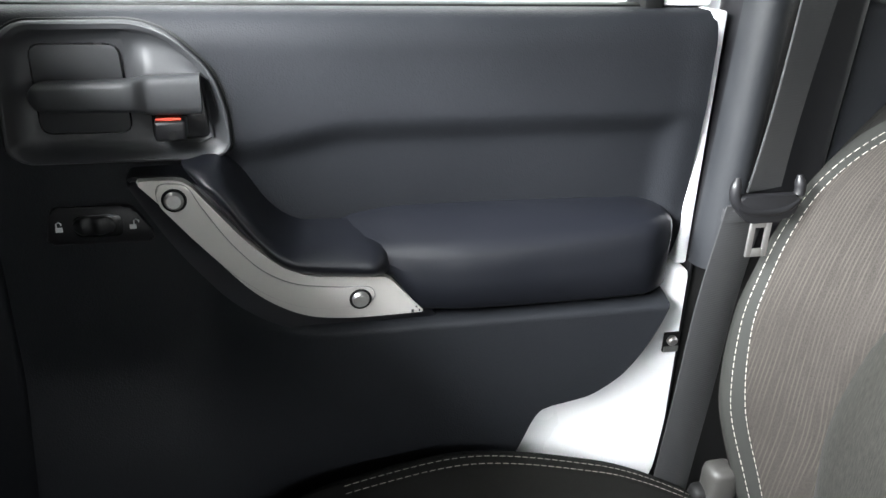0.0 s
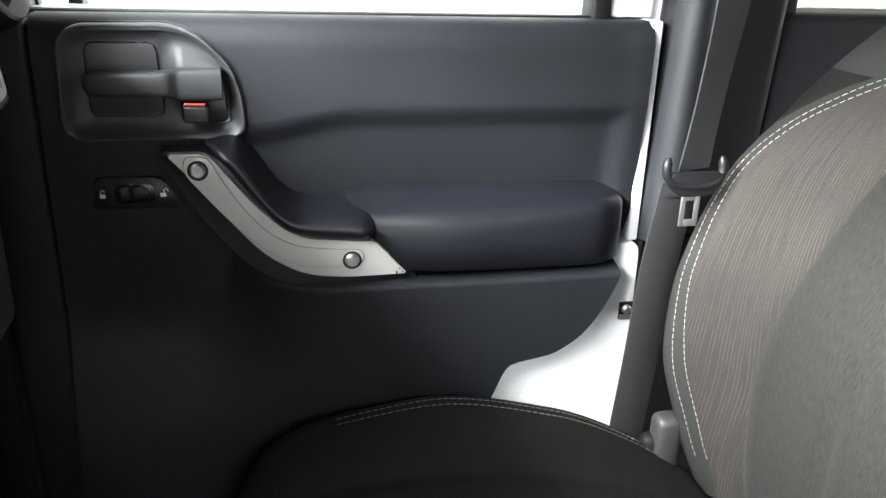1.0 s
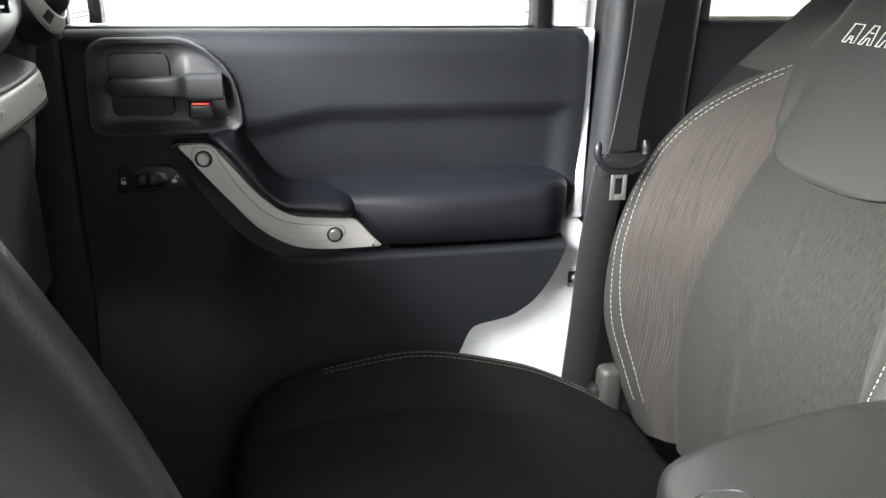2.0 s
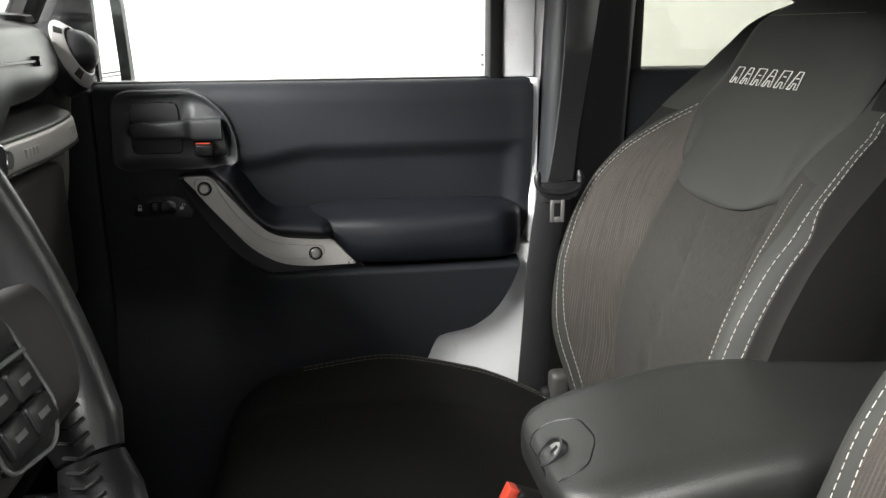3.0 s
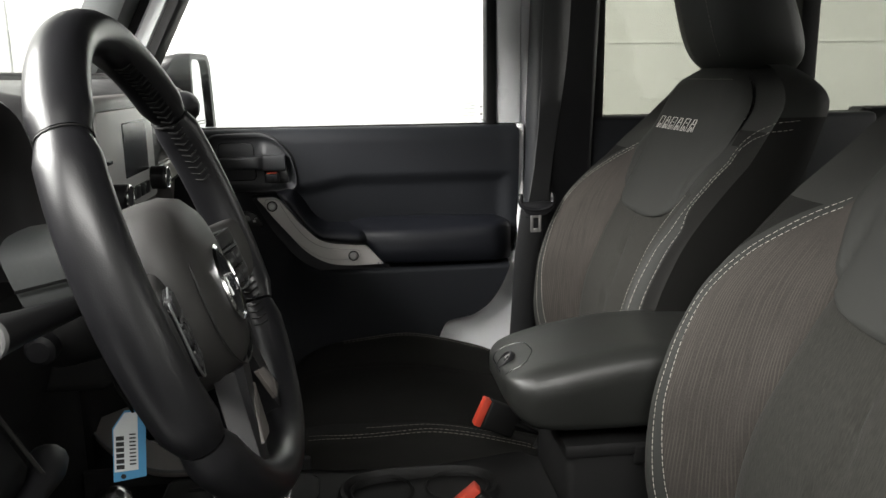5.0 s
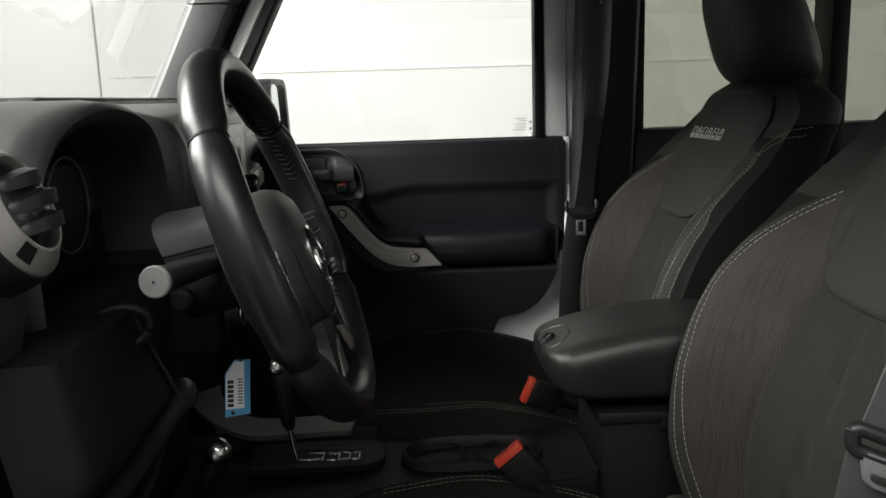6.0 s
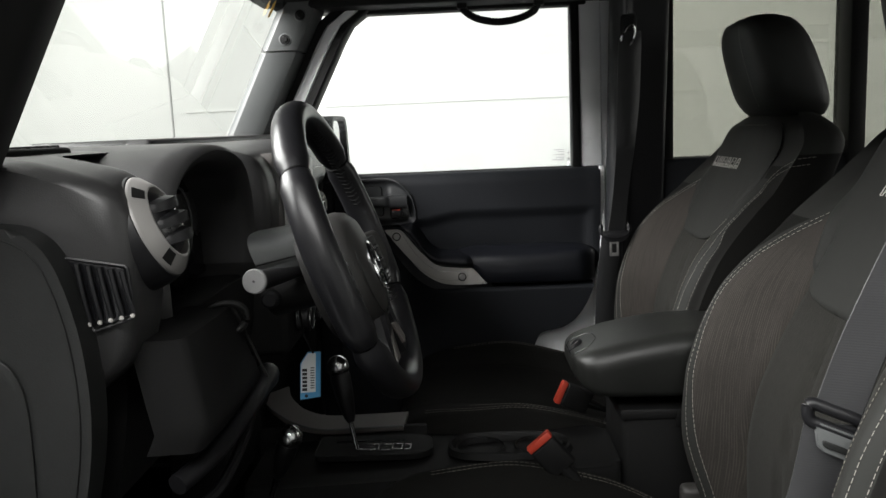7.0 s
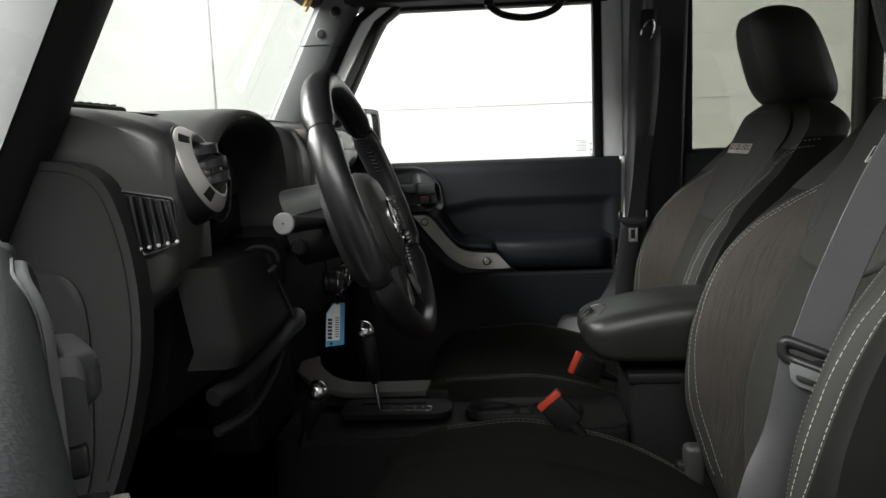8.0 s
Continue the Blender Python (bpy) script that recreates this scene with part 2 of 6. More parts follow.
def solid(name, bm, material, label, category, kind="structure", angle=38):
    """A thing or a piece of the setting that is one mesh."""
    bmesh.ops.recalc_face_normals(bm, faces=bm.faces)
    me = bpy.data.meshes.new(name)
    bm.to_mesh(me)
    bm.free()
    for m in material if isinstance(material, (list, tuple)) else (material,):
        me.materials.append(m)
    me.polygons.foreach_set("use_smooth", [True] * len(me.polygons))
    me.set_sharp_from_angle(angle=radians(angle))
    return tagged(new(name, me), label, category, "", kind)


def loft(rings, caps=True, closed=True, bm=None, mats=None):
    bm = bm or bmesh.new()
    rows = [[bm.verts.new(p) for p in r] for r in rings]
    k = len(rows[0])
    for i in range(len(rows) - 1):
        for j in range(k if closed else k - 1):
            f = bm.faces.new((rows[i][j], rows[i][(j + 1) % k], rows[i + 1][(j + 1) % k], rows[i + 1][j]))
            if mats:
                f.material_index = mats(i, j)
    if caps and closed:
        bm.faces.new(rows[0])
        bm.faces.new(rows[-1][::-1])
    return bm


def box(x0, x1, y0, y1, z0, z1, r=0.004, seg=2, bm=None):
    bm = bm or bmesh.new()
    made = bmesh.ops.create_cube(bm, size=1)["verts"]
    for v in made:
        v.co = Vector(((x0 + x1) / 2 + v.co.x * (x1 - x0), (y0 + y1) / 2 + v.co.y * (y1 - y0), (z0 + z1) / 2 + v.co.z * (z1 - z0)))
    if r > 0:
        edges = list({e for v in made for e in v.link_edges})
        bmesh.ops.bevel(bm, geom=edges, offset=min(r, 0.49 * min(x1 - x0, y1 - y0, z1 - z0)), segments=seg, affect="EDGES", profile=0.5)
    return bm


def turned(bm, m):
    bmesh.ops.transform(bm, matrix=m, verts=bm.verts)
    return bm


def plate(points, to3d, depth, r=0.002, seg=2):
    """An outline of (a, b) pairs, made solid: to3d(a, b, d) gives the place at depth d."""
    bm = bmesh.new()
    top = [bm.verts.new(to3d(a, b, 0)) for a, b in points]
    low = [bm.verts.new(to3d(a, b, depth)) for a, b in points]
    cap = bm.faces.new(top)
    bm.faces.new(low[::-1])
    k = len(points)
    for i in range(k):
        bm.faces.new((top[i], low[i], low[(i + 1) % k], top[(i + 1) % k]))
    if r > 0:
        bmesh.ops.bevel(bm, geom=list(cap.edges), offset=r, segments=seg, affect="EDGES", profile=0.5)
    return bm


def spline(pts, n):
    """n points along a Catmull-Rom curve through pts."""
    P = [np.array(p, float) for p in pts]
    P = [2 * P[0] - P[1]] + P + [2 * P[-1] - P[-2]]
    out = []
    for k in range(n):
        s = k / (n - 1) * (len(P) - 3)
        i = min(int(s), len(P) - 4)
        t = s - i
        a, b, c, d = P[i:i + 4]
        out.append(tuple(0.5 * (2 * b + (c - a) * t + (2 * a - 5 * b + 4 * c - d) * t * t + (3 * b - a - 3 * c + d) * t ** 3)))
    return out


def rounded(points, r, n=5):
    """An outline with its corners rounded by r (one number or one a corner)."""
    out = []
    k = len(points)
    for i, p in enumerate(points):
        rr = r[i] if isinstance(r, (list, tuple)) else r
        p = Vector(p)
        a, b = Vector(points[i - 1]) - p, Vector(points[(i + 1) % k]) - p
        q = min(rr, 0.48 * a.length, 0.48 * b.length)
        s, e = p + a.normalized() * q, p + b.normalized() * q
        for j in range(n + 1):
            t = j / n
            out.append(tuple(s * (1 - t) ** 2 + p * 2 * t * (1 - t) + e * t * t))
    return out


def tube(pts, r, seg=10, bm=None, flat=1.0, side=None):
    """A round bar along pts; r a number or one for each point."""
    P = [Vector(p) for p in pts]
    rings = []
    ref = Vector(side) if side else None
    for i, p in enumerate(P):
        d = (P[min(i + 1, len(P) - 1)] - P[max(i - 1, 0)]).normalized()
        a = ref if ref else (Vector((0, 0, 1)) if abs(d.z) < 0.9 else Vector((1, 0, 0)))
        s = d.cross(a).normalized()
        u = s.cross(d).normalized()
        rr = r[i] if isinstance(r, (list, tuple)) else r
        rings.append([p + s * math.cos(2 * math.pi * j / seg) * rr + u * math.sin(2 * math.pi * j / seg) * rr * flat for j in range(seg)])
    return loft(rings, bm=bm)


def ribbon(pts, across, thick, bm=None):
    """A strap along pts; across: half-width vectors, one for each point."""
    rings = []
    P = [Vector(p) for p in pts]
    for i, p in enumerate(P):
        d = (P[min(i + 1, len(P) - 1)] - P[max(i - 1, 0)]).normalized()
        w = Vector(across[i] if isinstance(across, list) else across)
        nrm = d.cross(w).normalized() * thick / 2
        rings.append([p - w - nrm * 0.4, p - w * 0.96 - nrm, p + w * 0.96 - nrm, p + w - nrm * 0.4, p + w + nrm * 0.4, p + w * 0.96 + nrm, p - w * 0.96 + nrm, p - w + nrm * 0.4])
    return loft(rings, bm=bm)


def stitches(pts, long=0.0052, gap=0.0014, r=0.00037, bm=None):
    """A broken line of thread along pts."""
    bm = bm or bmesh.new()
    P = [Vector(p) for p in pts]
    acc, on, start = 0.0, True, P[0]
    walk_pts = []
    for a, b in zip(P, P[1:]):
        n = max(1, int((b - a).length / 0.001))
        walk_pts += [a.lerp(b, i / n) for i in range(n)]
    walk_pts.append(P[-1])
    last = walk_pts[0]
    for p in walk_pts[1:]:
        acc += (p - last).length
        last = p
        if on and acc >= long:
            d = (p - start).normalized()
            s = d.orthogonal().normalized() * r
            u = d.cross(s).normalized() * r
            e = d * r
            loft([[start + s * 0.4, start + u * 0.4, start - s * 0.4, start - u * 0.4], [start + e + s, start + e + u, start + e - s, start + e - u],
                  [p - e + s, p - e + u, p - e - s, p - e - u], [p + s * 0.4, p + u * 0.4, p - s * 0.4, p - u * 0.4]], bm=bm)
            on, acc = False, 0.0
        elif not on and acc >= gap:
            on, acc, start = True, 0.0, p
    return bm


def disc(c, axis, r, h, seg=20, bevel=0.0015, bm=None):
    """A short round slug at c along axis, with a softened rim."""
    ax = Vector(axis).normalized()
    s = ax.orthogonal().normalized()
    u = ax.cross(s)
    c = Vector(c)

    def ring(q, d):
        return [c + ax * d + (s * math.cos(2 * math.pi * j / seg) + u * math.sin(2 * math.pi * j / seg)) * q for j in range(seg)]
    return loft([ring(r, 0), ring(r, h - bevel), ring(r - bevel, h)], bm=bm)


def step(a, b, x):
    t = min(1, max(0, (x - a) / (b - a)))
    return t * t * (3 - 2 * t)


def interp(x, pts):
    """A smooth curve through (x, value) pairs that never overshoots them."""
    if x <= pts[0][0]:
        return pts[0][1]
    if x >= pts[-1][0]:
        return pts[-1][1]
    k = next(i for i in range(len(pts) - 1) if x <= pts[i + 1][0])
    d = [(b[1] - a[1]) / (b[0] - a[0]) for a, b in zip(pts, pts[1:])]

    def slope(i):
        if i == 0 or i == len(pts) - 1:
            return d[min(i, len(d) - 1)]
        return 0.0 if d[i - 1] * d[i] <= 0 else 2 * d[i - 1] * d[i] / (d[i - 1] + d[i])
    h = pts[k + 1][0] - pts[k][0]
    t = (x - pts[k][0]) / h
    return ((2 * t ** 3 - 3 * t * t + 1) * pts[k][1] + (t ** 3 - 2 * t * t + t) * h * slope(k)
            + (3 * t * t - 2 * t ** 3) * pts[k + 1][1] + (t ** 3 - t * t) * h * slope(k + 1))


# ---- studio room ----
def room():
    solid("floor", box(-4.6, 5.6, -4.6, 3.6, -0.10, 0.0, 0), floor_grey, "unseen photo booth floor, kept dark to cut bounced light", "floor")
    solid("ceiling", box(-4.6, 5.6, -4.6, 3.6, 3.40, 3.50, 0), wall_white, "white booth ceiling with light panels", "ceiling")
    solid("wall_front", box(-4.6, -4.5, -4.6, 3.6, 0, 3.4, 0), wall_white, "white painted booth wall with a thin panel joint", "wall")
    solid("wall_rear", box(5.5, 5.6, -4.6, 3.6, 0, 3.4, 0), wall_white, "white painted booth wall", "wall")
    solid("wall_side", box(-4.5, 5.5, 3.5, 3.6, 0, 3.4, 0), wall_white, "white painted booth wall beyond the side windows", "wall")
    solid("wall_open_side", box(-4.5, 5.5, -4.6, -4.5, 0, 3.4, 0), fill_cut_grey, "unseen booth wall on the open side, greyed to cut fill light", "wall")
    solid("wall_joint", box(-1.685, -1.677, 3.49, 3.497, 0, 3.4, 0), joint_grey, "thin grey vertical joint between wall panels", "joint")
    solid("wall_seam", box(-1.6, 5.5, 3.491, 3.498, 1.570, 1.5735, 0), seam_grey, "faint grey horizontal seam on the booth wall", "joint")


room()


# ---- car shell ----
def shell():
    solid("floor_pan", box(-0.95, 1.9, -0.72, 0.70, 0.50, 0.58, 0.004), carpet, "black carpet on the car floor", "floor")
    solid("firewall", box(-1.0, -0.90, -0.72, 0.72, 0.50, 1.36, 0.01), carpet, "black carpeted firewall behind the pedals", "wall")
    solid("roof", box(-0.42, 1.95, -0.78, 0.78, 1.765, 1.82, 0.02, 3), dark_trim, "black headliner under the hard top", "roof")
    solid("roof_rail", box(-0.40, 1.95, 0.60, 0.76, 1.705, 1.765, 0.012, 3), dark_trim, "black trim rail above the side windows", "rail")
    solid("roof_rail", box(-0.40, 1.95, -0.76, -0.62, 1.705, 1.765, 0.012, 3), dark_trim, "black trim rail above the open doorway", "rail")
    solid("windshield_header", box(-0.44, -0.30, -0.70, 0.70, 1.72, 1.775, 0.012, 3), dark_trim, "black header trim above the windshield", "trim")
    solid("tailgate_wall", box(1.88, 1.95, -0.76, 0.76, 0.5, 1.20, 0.01), dark_trim, "black lower wall at the rear of the cabin", "wall")
    solid("side_wall", box(1.15, 1.9, 0.69, 0.78, 0.5, 1.33, 0.01), dark_trim, "black lower side wall of the load space", "wall")
    solid("side_wall", box(0.55, 1.9, -0.78, -0.69, 0.5, 1.31, 0.01), dark_trim, "black lower side wall behind the driver", "wall")
    solid("body_side", box(0.30, 1.2, 0.745, 0.79, 0.50, 1.32, 0.004), white_paint, "white painted outer body side", "body panel")
    solid("body_side", box(0.377, 0.42, 0.703, 0.78, 0.55, 1.775, 0.004), white_paint, "white painted body post behind the door edge", "body panel")
    solid("sill_plate", box(-0.62, 0.30, 0.622, 0.650, 0.640, 0.676, 0.004, 2), lit_silver, "scuffed grey sill plate below the closed door", "sill")
    solid("door_sill", box(-0.85, 0.6, 0.655, 0.78, 0.50, 0.615, 0.01, 3), [grey_trim], "scuffed grey door sill along the carpet", "sill")
    # unseen sill, blackened to keep its reflection off the far door panel
    solid("door_sill", box(-0.35, 0.6, -0.78, -0.70, 0.50, 0.60, 0.01, 3), [dark_trim], "unseen sill below the open doorway, black to cut bounced light", "sill")
    # rear windows and their frames on the passenger side
    solid("rear_door_frame", box(0.52, 0.545, 0.67, 0.74, 1.0, 1.72, 0.005), dark_trim, "black window frame upright of the rear door", "frame")
    solid("rear_door_frame", box(0.952, 0.995, 0.65, 0.74, 1.0, 1.72, 0.008), dark_trim, "black window frame upright between two rear windows", "frame")
    solid("rear_door_frame", box(1.85, 1.9, 0.67, 0.74, 1.3, 1.72, 0.008), dark_trim, "black window frame upright at the rear corner", "frame")
    solid("rear_window", box(0.54, 0.96, 0.712, 0.716, 1.30, 1.71, 0), tinted_glass, "grey-green tinted rear door window", "window").visible_shadow = False
    solid("quarter_window", box(0.99, 1.86, 0.712, 0.716, 1.30, 1.71, 0), tinted_glass, "tinted quarter window behind the rear door", "window").visible_shadow = False
    solid("rear_door_panel", box(0.515, 1.15, 0.66, 0.76, 0.56, 1.322, 0.012, 3), door_vinyl, "black inner panel of the closed rear door", "door")


shell()


# ---- passenger side: windshield post, door post ----
def on_side(y):
    return lambda a, b, d: (a, y + d, b)


def posts():
    # windshield post trim of the passenger side
    post = thing("windshield_post_trim", (-0.5, 0.62, 1.30), "grey plastic windshield post trim with two dark bolts", "trim", kind="structure")
    sec = [(-0.012, 0.0), (0.006, -0.014), (0.055, -0.016), (0.075, -0.004), (0.085, 0.075), (0.0, 0.080)]
    for z0, z1, nm in ((1.30, 1.609, "lower_cover"), (1.613, 1.76, "upper_cover")):
        rings = []
        for k in range(9):
            z = z0 + (z1 - z0) * k / 8
            xl = -0.502 + (z - 1.452) * 0.513
            rings.append([(xl + a, 0.62 + b + (1.6 - z) * 0.05, z) for a, b in sec])
        part(nm, loft(rings), post_grey, post)
    for x, z in ((-0.329, 1.690), (-0.368, 1.637)):
        y = 0.606 + (1.6 - z) * 0.05
        part("bolt_seat", disc((x, y, z), (0, -1, 0), 0.0150, 0.003, 24, 0.0015), grey_trim, post)
        b = disc((x, y - 0.003, z), (0, -1, 0), 0.0118, 0.002, 24, 0.001)
        disc((x, y - 0.005, z), (0, -1, 0), 0.0075, 0.003, 6, bm=b)
        part("bolt", b, dark_trim, post, "dark hex bolt in a round recess")
    # door post
    pillar = thing("door_post", (0.42, 0.70, 0.58), "black plastic door post trim with a rounded grey edge", "pillar", kind="structure")
    sec = rounded([(0.378, 0.652), (0.400, 0.628), (0.425, 0.655), (0.512, 0.655), (0.522, 0.74), (0.40, 0.745), (0.378, 0.70)], [0.02, 0.012, 0.01, 0.012, 0.01, 0.01, 0.01], 4)
    part("upper_trim", loft([[(a + (z - 1.06) * 0.025, b - (z - 1.06) * 0.03, z) for a, b in sec] for z in (1.058, 1.065, 1.2, 1.4, 1.6, 1.78)]), black_plastic, pillar)
    part("upper_rail", loft([[(0.3705 + 0.0215 * (1 - math.cos(u)) + (z - 1.06) * 0.025, 0.652 - 0.030 * math.sin(u) - (z - 1.06) * 0.03, z) for u in np.linspace(0, math.pi, 14)] for z in (1.058, 1.07, 1.3, 1.5, 1.76)], caps=True), rail_grey, pillar)
    part("lower_trim", box(0.380, 0.52, 0.668, 0.75, 0.56, 1.056, 0.012, 3), dark_trim, pillar)
    part("seal", box(0.3785, 0.383, 0.660, 0.70, 0.80, 1.055, 0.002), black_plastic, pillar)
    # latch catch on the post
    catch = thing("door_latch", (0.367, 0.656, 0.947), "bare steel latch stud in the white door edge", "latch")
    part("backing", box(0.358, 0.3765, 0.6525, 0.6555, 0.947, 0.971, 0.001), dark_trim, catch)
    part("loop", disc((0.367, 0.6526, 0.962), (0, -1, 0), 0.0058, 0.006, 18, 0.002), steel, catch)
    part("base_plate", box(0.3585, 0.376, 0.6505, 0.6525, 0.9475, 0.9545, 0.0008), steel, catch)


posts()

# ---- the front door: built closed on the passenger side ----
REAR_EDGE = [(0.60, 0.10), (0.82, 0.168), (0.88, 0.192), (0.905, 0.203), (0.914, 0.212), (0.918, 0.232), (0.923, 0.258), (0.932, 0.276), (0.947, 0.296), (0.975, 0.317), (1.005, 0.332), (1.03, 0.341), (1.06, 0.352), (1.10, 0.363), (1.31, 0.366)]


BEZEL = rounded([(-0.266, 1.197), (-0.262, 1.289), (-0.245, 1.303), (-0.155, 1.304), (-0.128, 1.295), (-0.097, 1.266), (-0.086, 1.232), (-0.084, 1.196), (-0.097, 1.187), (-0.252, 1.187)],
                [0.012, 0.012, 0.014, 0.03, 0.02, 0.03, 0.02, 0.010, 0.008, 0.012], 5)
BEZEL_MID = Vector((-0.172, 1.245))


def in_bezel(x, z, f=0.905):
    """Whether (x, z) lies within the bezel's outline shrunk by f."""
    px, pz = BEZEL_MID.x + (x - BEZEL_MID.x) / f, BEZEL_MID.y + (z - BEZEL_MID.y) / f
    odd = False
    for (ax, az), (bx, bz) in zip(BEZEL, BEZEL[1:] + BEZEL[:1]):
        if (az > pz) != (bz > pz) and px < ax + (pz - az) / (bz - az) * (bx - ax):
            odd = not odd
    return odd


def roll(z):
    """The rounded shoulder along the top of the door trim."""
    return 0.021 * (1 - math.sqrt(max(0.0, 1 - (max(0.0, z - 1.278) / 0.0325) ** 2)))


def panel_y(x, z):
    """How far inboard the moulded door panel stands."""
    line = 1.2095 - 0.016 * step(0.03, -0.08, x)
    upper = step(line - 0.050, line + 0.012, z) * (0.031 + (1.307 - z) * 0.02)
    low = 0.071 * (1 - step(1.05, 1.12, z)) * (1 - step(1.024, 1.040, z) * step(-0.10, 0.02, x)) * (1 - 0.92 * step(0.80, 1.13, z) * step(0.0, -0.16, x))
    front = (0.034 - 0.012 * step(1.185, 1.225, z)) * (1 - step(-0.20, 0.16, x + (z - 1.02) * 0.30))
    rim = 0.010 * step(0.318, 0.352, x) * step(1.0, 1.1, z)
    parts = (upper, low, front, 0.022 + rim - 0.10 * max(0.0, 1.20 - z) * step(1.06, 1.12, z))
    y = 0.690 - math.log(sum(math.exp(p * 420) for p in parts)) / 420
    y = min(y + roll(z), 0.697)
    return 0.698 if in_bezel(x, z) else y


def front_door():
    door = thing("front_door", (-0.40, 0.79, 0.60), "black moulded front passenger door with silver grab handle, closed", "door")
    rows, cols = 130, 110
    zs = np.concatenate([np.linspace(0.60, 0.86, 8), np.linspace(0.865, 0.95, 26), np.linspace(0.955, 1.19, rows - 66), np.linspace(1.1925, 1.2225, 14), np.linspace(1.2255, 1.31, 30)])
    rings = []
    for z in zs:
        xr = interp(z, REAR_EDGE)
        rings.append([(x, panel_y(x, z), z) for x in np.linspace(-0.285, xr, cols)])
    bm = loft(rings, caps=False, closed=False)
    rim_edges = [e for e in bm.edges if e.is_boundary]
    made = bmesh.ops.extrude_edge_only(bm, edges=rim_edges)["geom"]
    for v in made:
        if isinstance(v, bmesh.types.BMVert):
            v.co.y = max(v.co.y + 0.012, 0.705)
    part("trim_panel", bm, door_vinyl, door, "black grained vinyl door panel", 60)
    # painted shell with its window frame
    outline = [(-0.34, 0.58), (0.20, 0.58), (0.335, 0.78), (0.345, 0.82), (0.374, 0.98), (0.376, 1.10), (0.376, 1.31), (-0.36, 1.31)]
    part("shell", plate(rounded(outline, 0.012, 3), on_side(0.700), 0.09, 0.003), white_paint, door, "white painted steel door shell")
    part("rear_flange", box(0.3628, 0.3765, 0.664, 0.7005, 1.049, 1.311, 0.003, 3), white_paint, door, "white painted rear door edge")
    edge = rounded([(0.08, 0.60), (0.33, 0.70), (0.372, 0.78), (0.3775, 0.85), (0.3775, 1.048), (0.30, 1.048), (0.10, 0.90)], 0.012, 3)
    part("shell_edge", plate(edge, on_side(0.656), 0.043, 0.003), white_paint, door, "white painted lower rear edge of the door")
    part("front_edge_trim", box(-0.345, -0.288, 0.662, 0.70, 0.60, 1.305, 0.008, 3), door_vinyl, door)
    frame = bmesh.new()
    box(0.3245, 0.376, 0.695, 0.745, 1.311, 1.72, 0.004, bm=frame)
    part("rear_upright", frame, white_paint, door, "white painted window frame upright")
    part("rear_seal", box(0.303, 0.324, 0.690, 0.735, 1.305, 1.705, 0.004), dark_trim, door)
    part("belt_seal", box(-0.36, 0.33, 0.700, 0.722, 1.300, 1.3125, 0.003), dark_trim, door)
    rings, painted, back = [], [], []
    for k in range(12):
        z = 1.30 + 0.41 * k / 11
        xa = -0.252 - (1.62 - z) * 0.52 + (0.03 * max(0, (z - 1.655) / 0.05) ** 2 if z > 1.655 else 0)
        rings.append([(xa - 0.026, 0.675, z), (xa - 0.006, 0.672, z), (xa, 0.680, z), (xa, 0.735, z), (xa - 0.026, 0.74, z)])
        painted.append([(xa - 0.060, 0.676, z), (xa - 0.055, 0.672, z), (xa - 0.030, 0.672, z), (xa - 0.0265, 0.676, z), (xa - 0.0265, 0.74, z), (xa - 0.060, 0.74, z)])
        back.append([(xa - 0.095, 0.682, z), (xa - 0.0605, 0.682, z), (xa - 0.0605, 0.74, z), (xa - 0.095, 0.74, z)])
    part("front_upright", loft(rings), dark_trim, door)
    part("front_frame", loft(painted), white_paint, door, "white painted window frame upright")
    part("front_seal", loft(back), dark_trim, door)
    part("top_seal", box(-0.24, 0.342, 0.690, 0.738, 1.697, 1.725, 0.005), dark_trim, door)
    glass = [(-0.40, 1.30), (0.33, 1.30), (0.33, 1.71), (-0.18, 1.71)]
    g = part("window_pane", plate(glass, on_side(0.716), 0.004, 0), clear_glass, door, "clear door window glass")
    g.visible_shadow = False
    # small printed marks low on the glass
    marks = bmesh.new()
    for w, z in ((0.026, 1.352), (0.018, 1.347), (0.030, 1.340), (0.022, 1.333), (0.030, 1.327)):
        for k in range(int(w / 0.004)):
            box(0.285 - k * 0.0042 - 0.003, 0.285 - k * 0.0042, 0.7145, 0.7155, z, z + 0.0022, 0, bm=marks)
    for z in (1.345, 1.330):
        disc((0.296, 0.7155, z), (0, -1, 0), 0.003, 0.001, 10, 0.0003, bm=marks)
    part("glass_print", marks, stalk_grey, g)

    # armrest with its rounded top
    prof_x = [(-0.016, 0.55), (0.0, 0.68), (0.03, 0.82), (0.07, 0.92), (0.13, 1.0), (0.26, 0.96), (0.305, 0.93), (0.335, 0.72), (0.348, 0.45), (0.353, 0.2)]
    rings = []
    for x in np.concatenate([np.linspace(-0.014, 0.06, 10), np.linspace(0.07, 0.33, 26), np.linspace(0.334, 0.353, 7)]):
        q = interp(x, prof_x)
        zt = 0.0005 + interp(x, [(-0.016, 1.100), (0.0, 1.112), (0.02, 1.122), (0.07, 1.128), (0.30, 1.125), (0.34, 1.118), (0.357, 1.106)])
        zb = interp(x, [(-0.016, 1.085), (0.05, 1.075), (0.080, 1.040), (0.353, 1.035)])
        d = 0.074 * q
        crest = interp(x, [(-0.016, zt - 0.012), (0.03, 1.106), (0.06, 1.1015), (0.13, 1.102), (0.19, 1.104), (0.327, 1.111), (0.353, 1.100)])
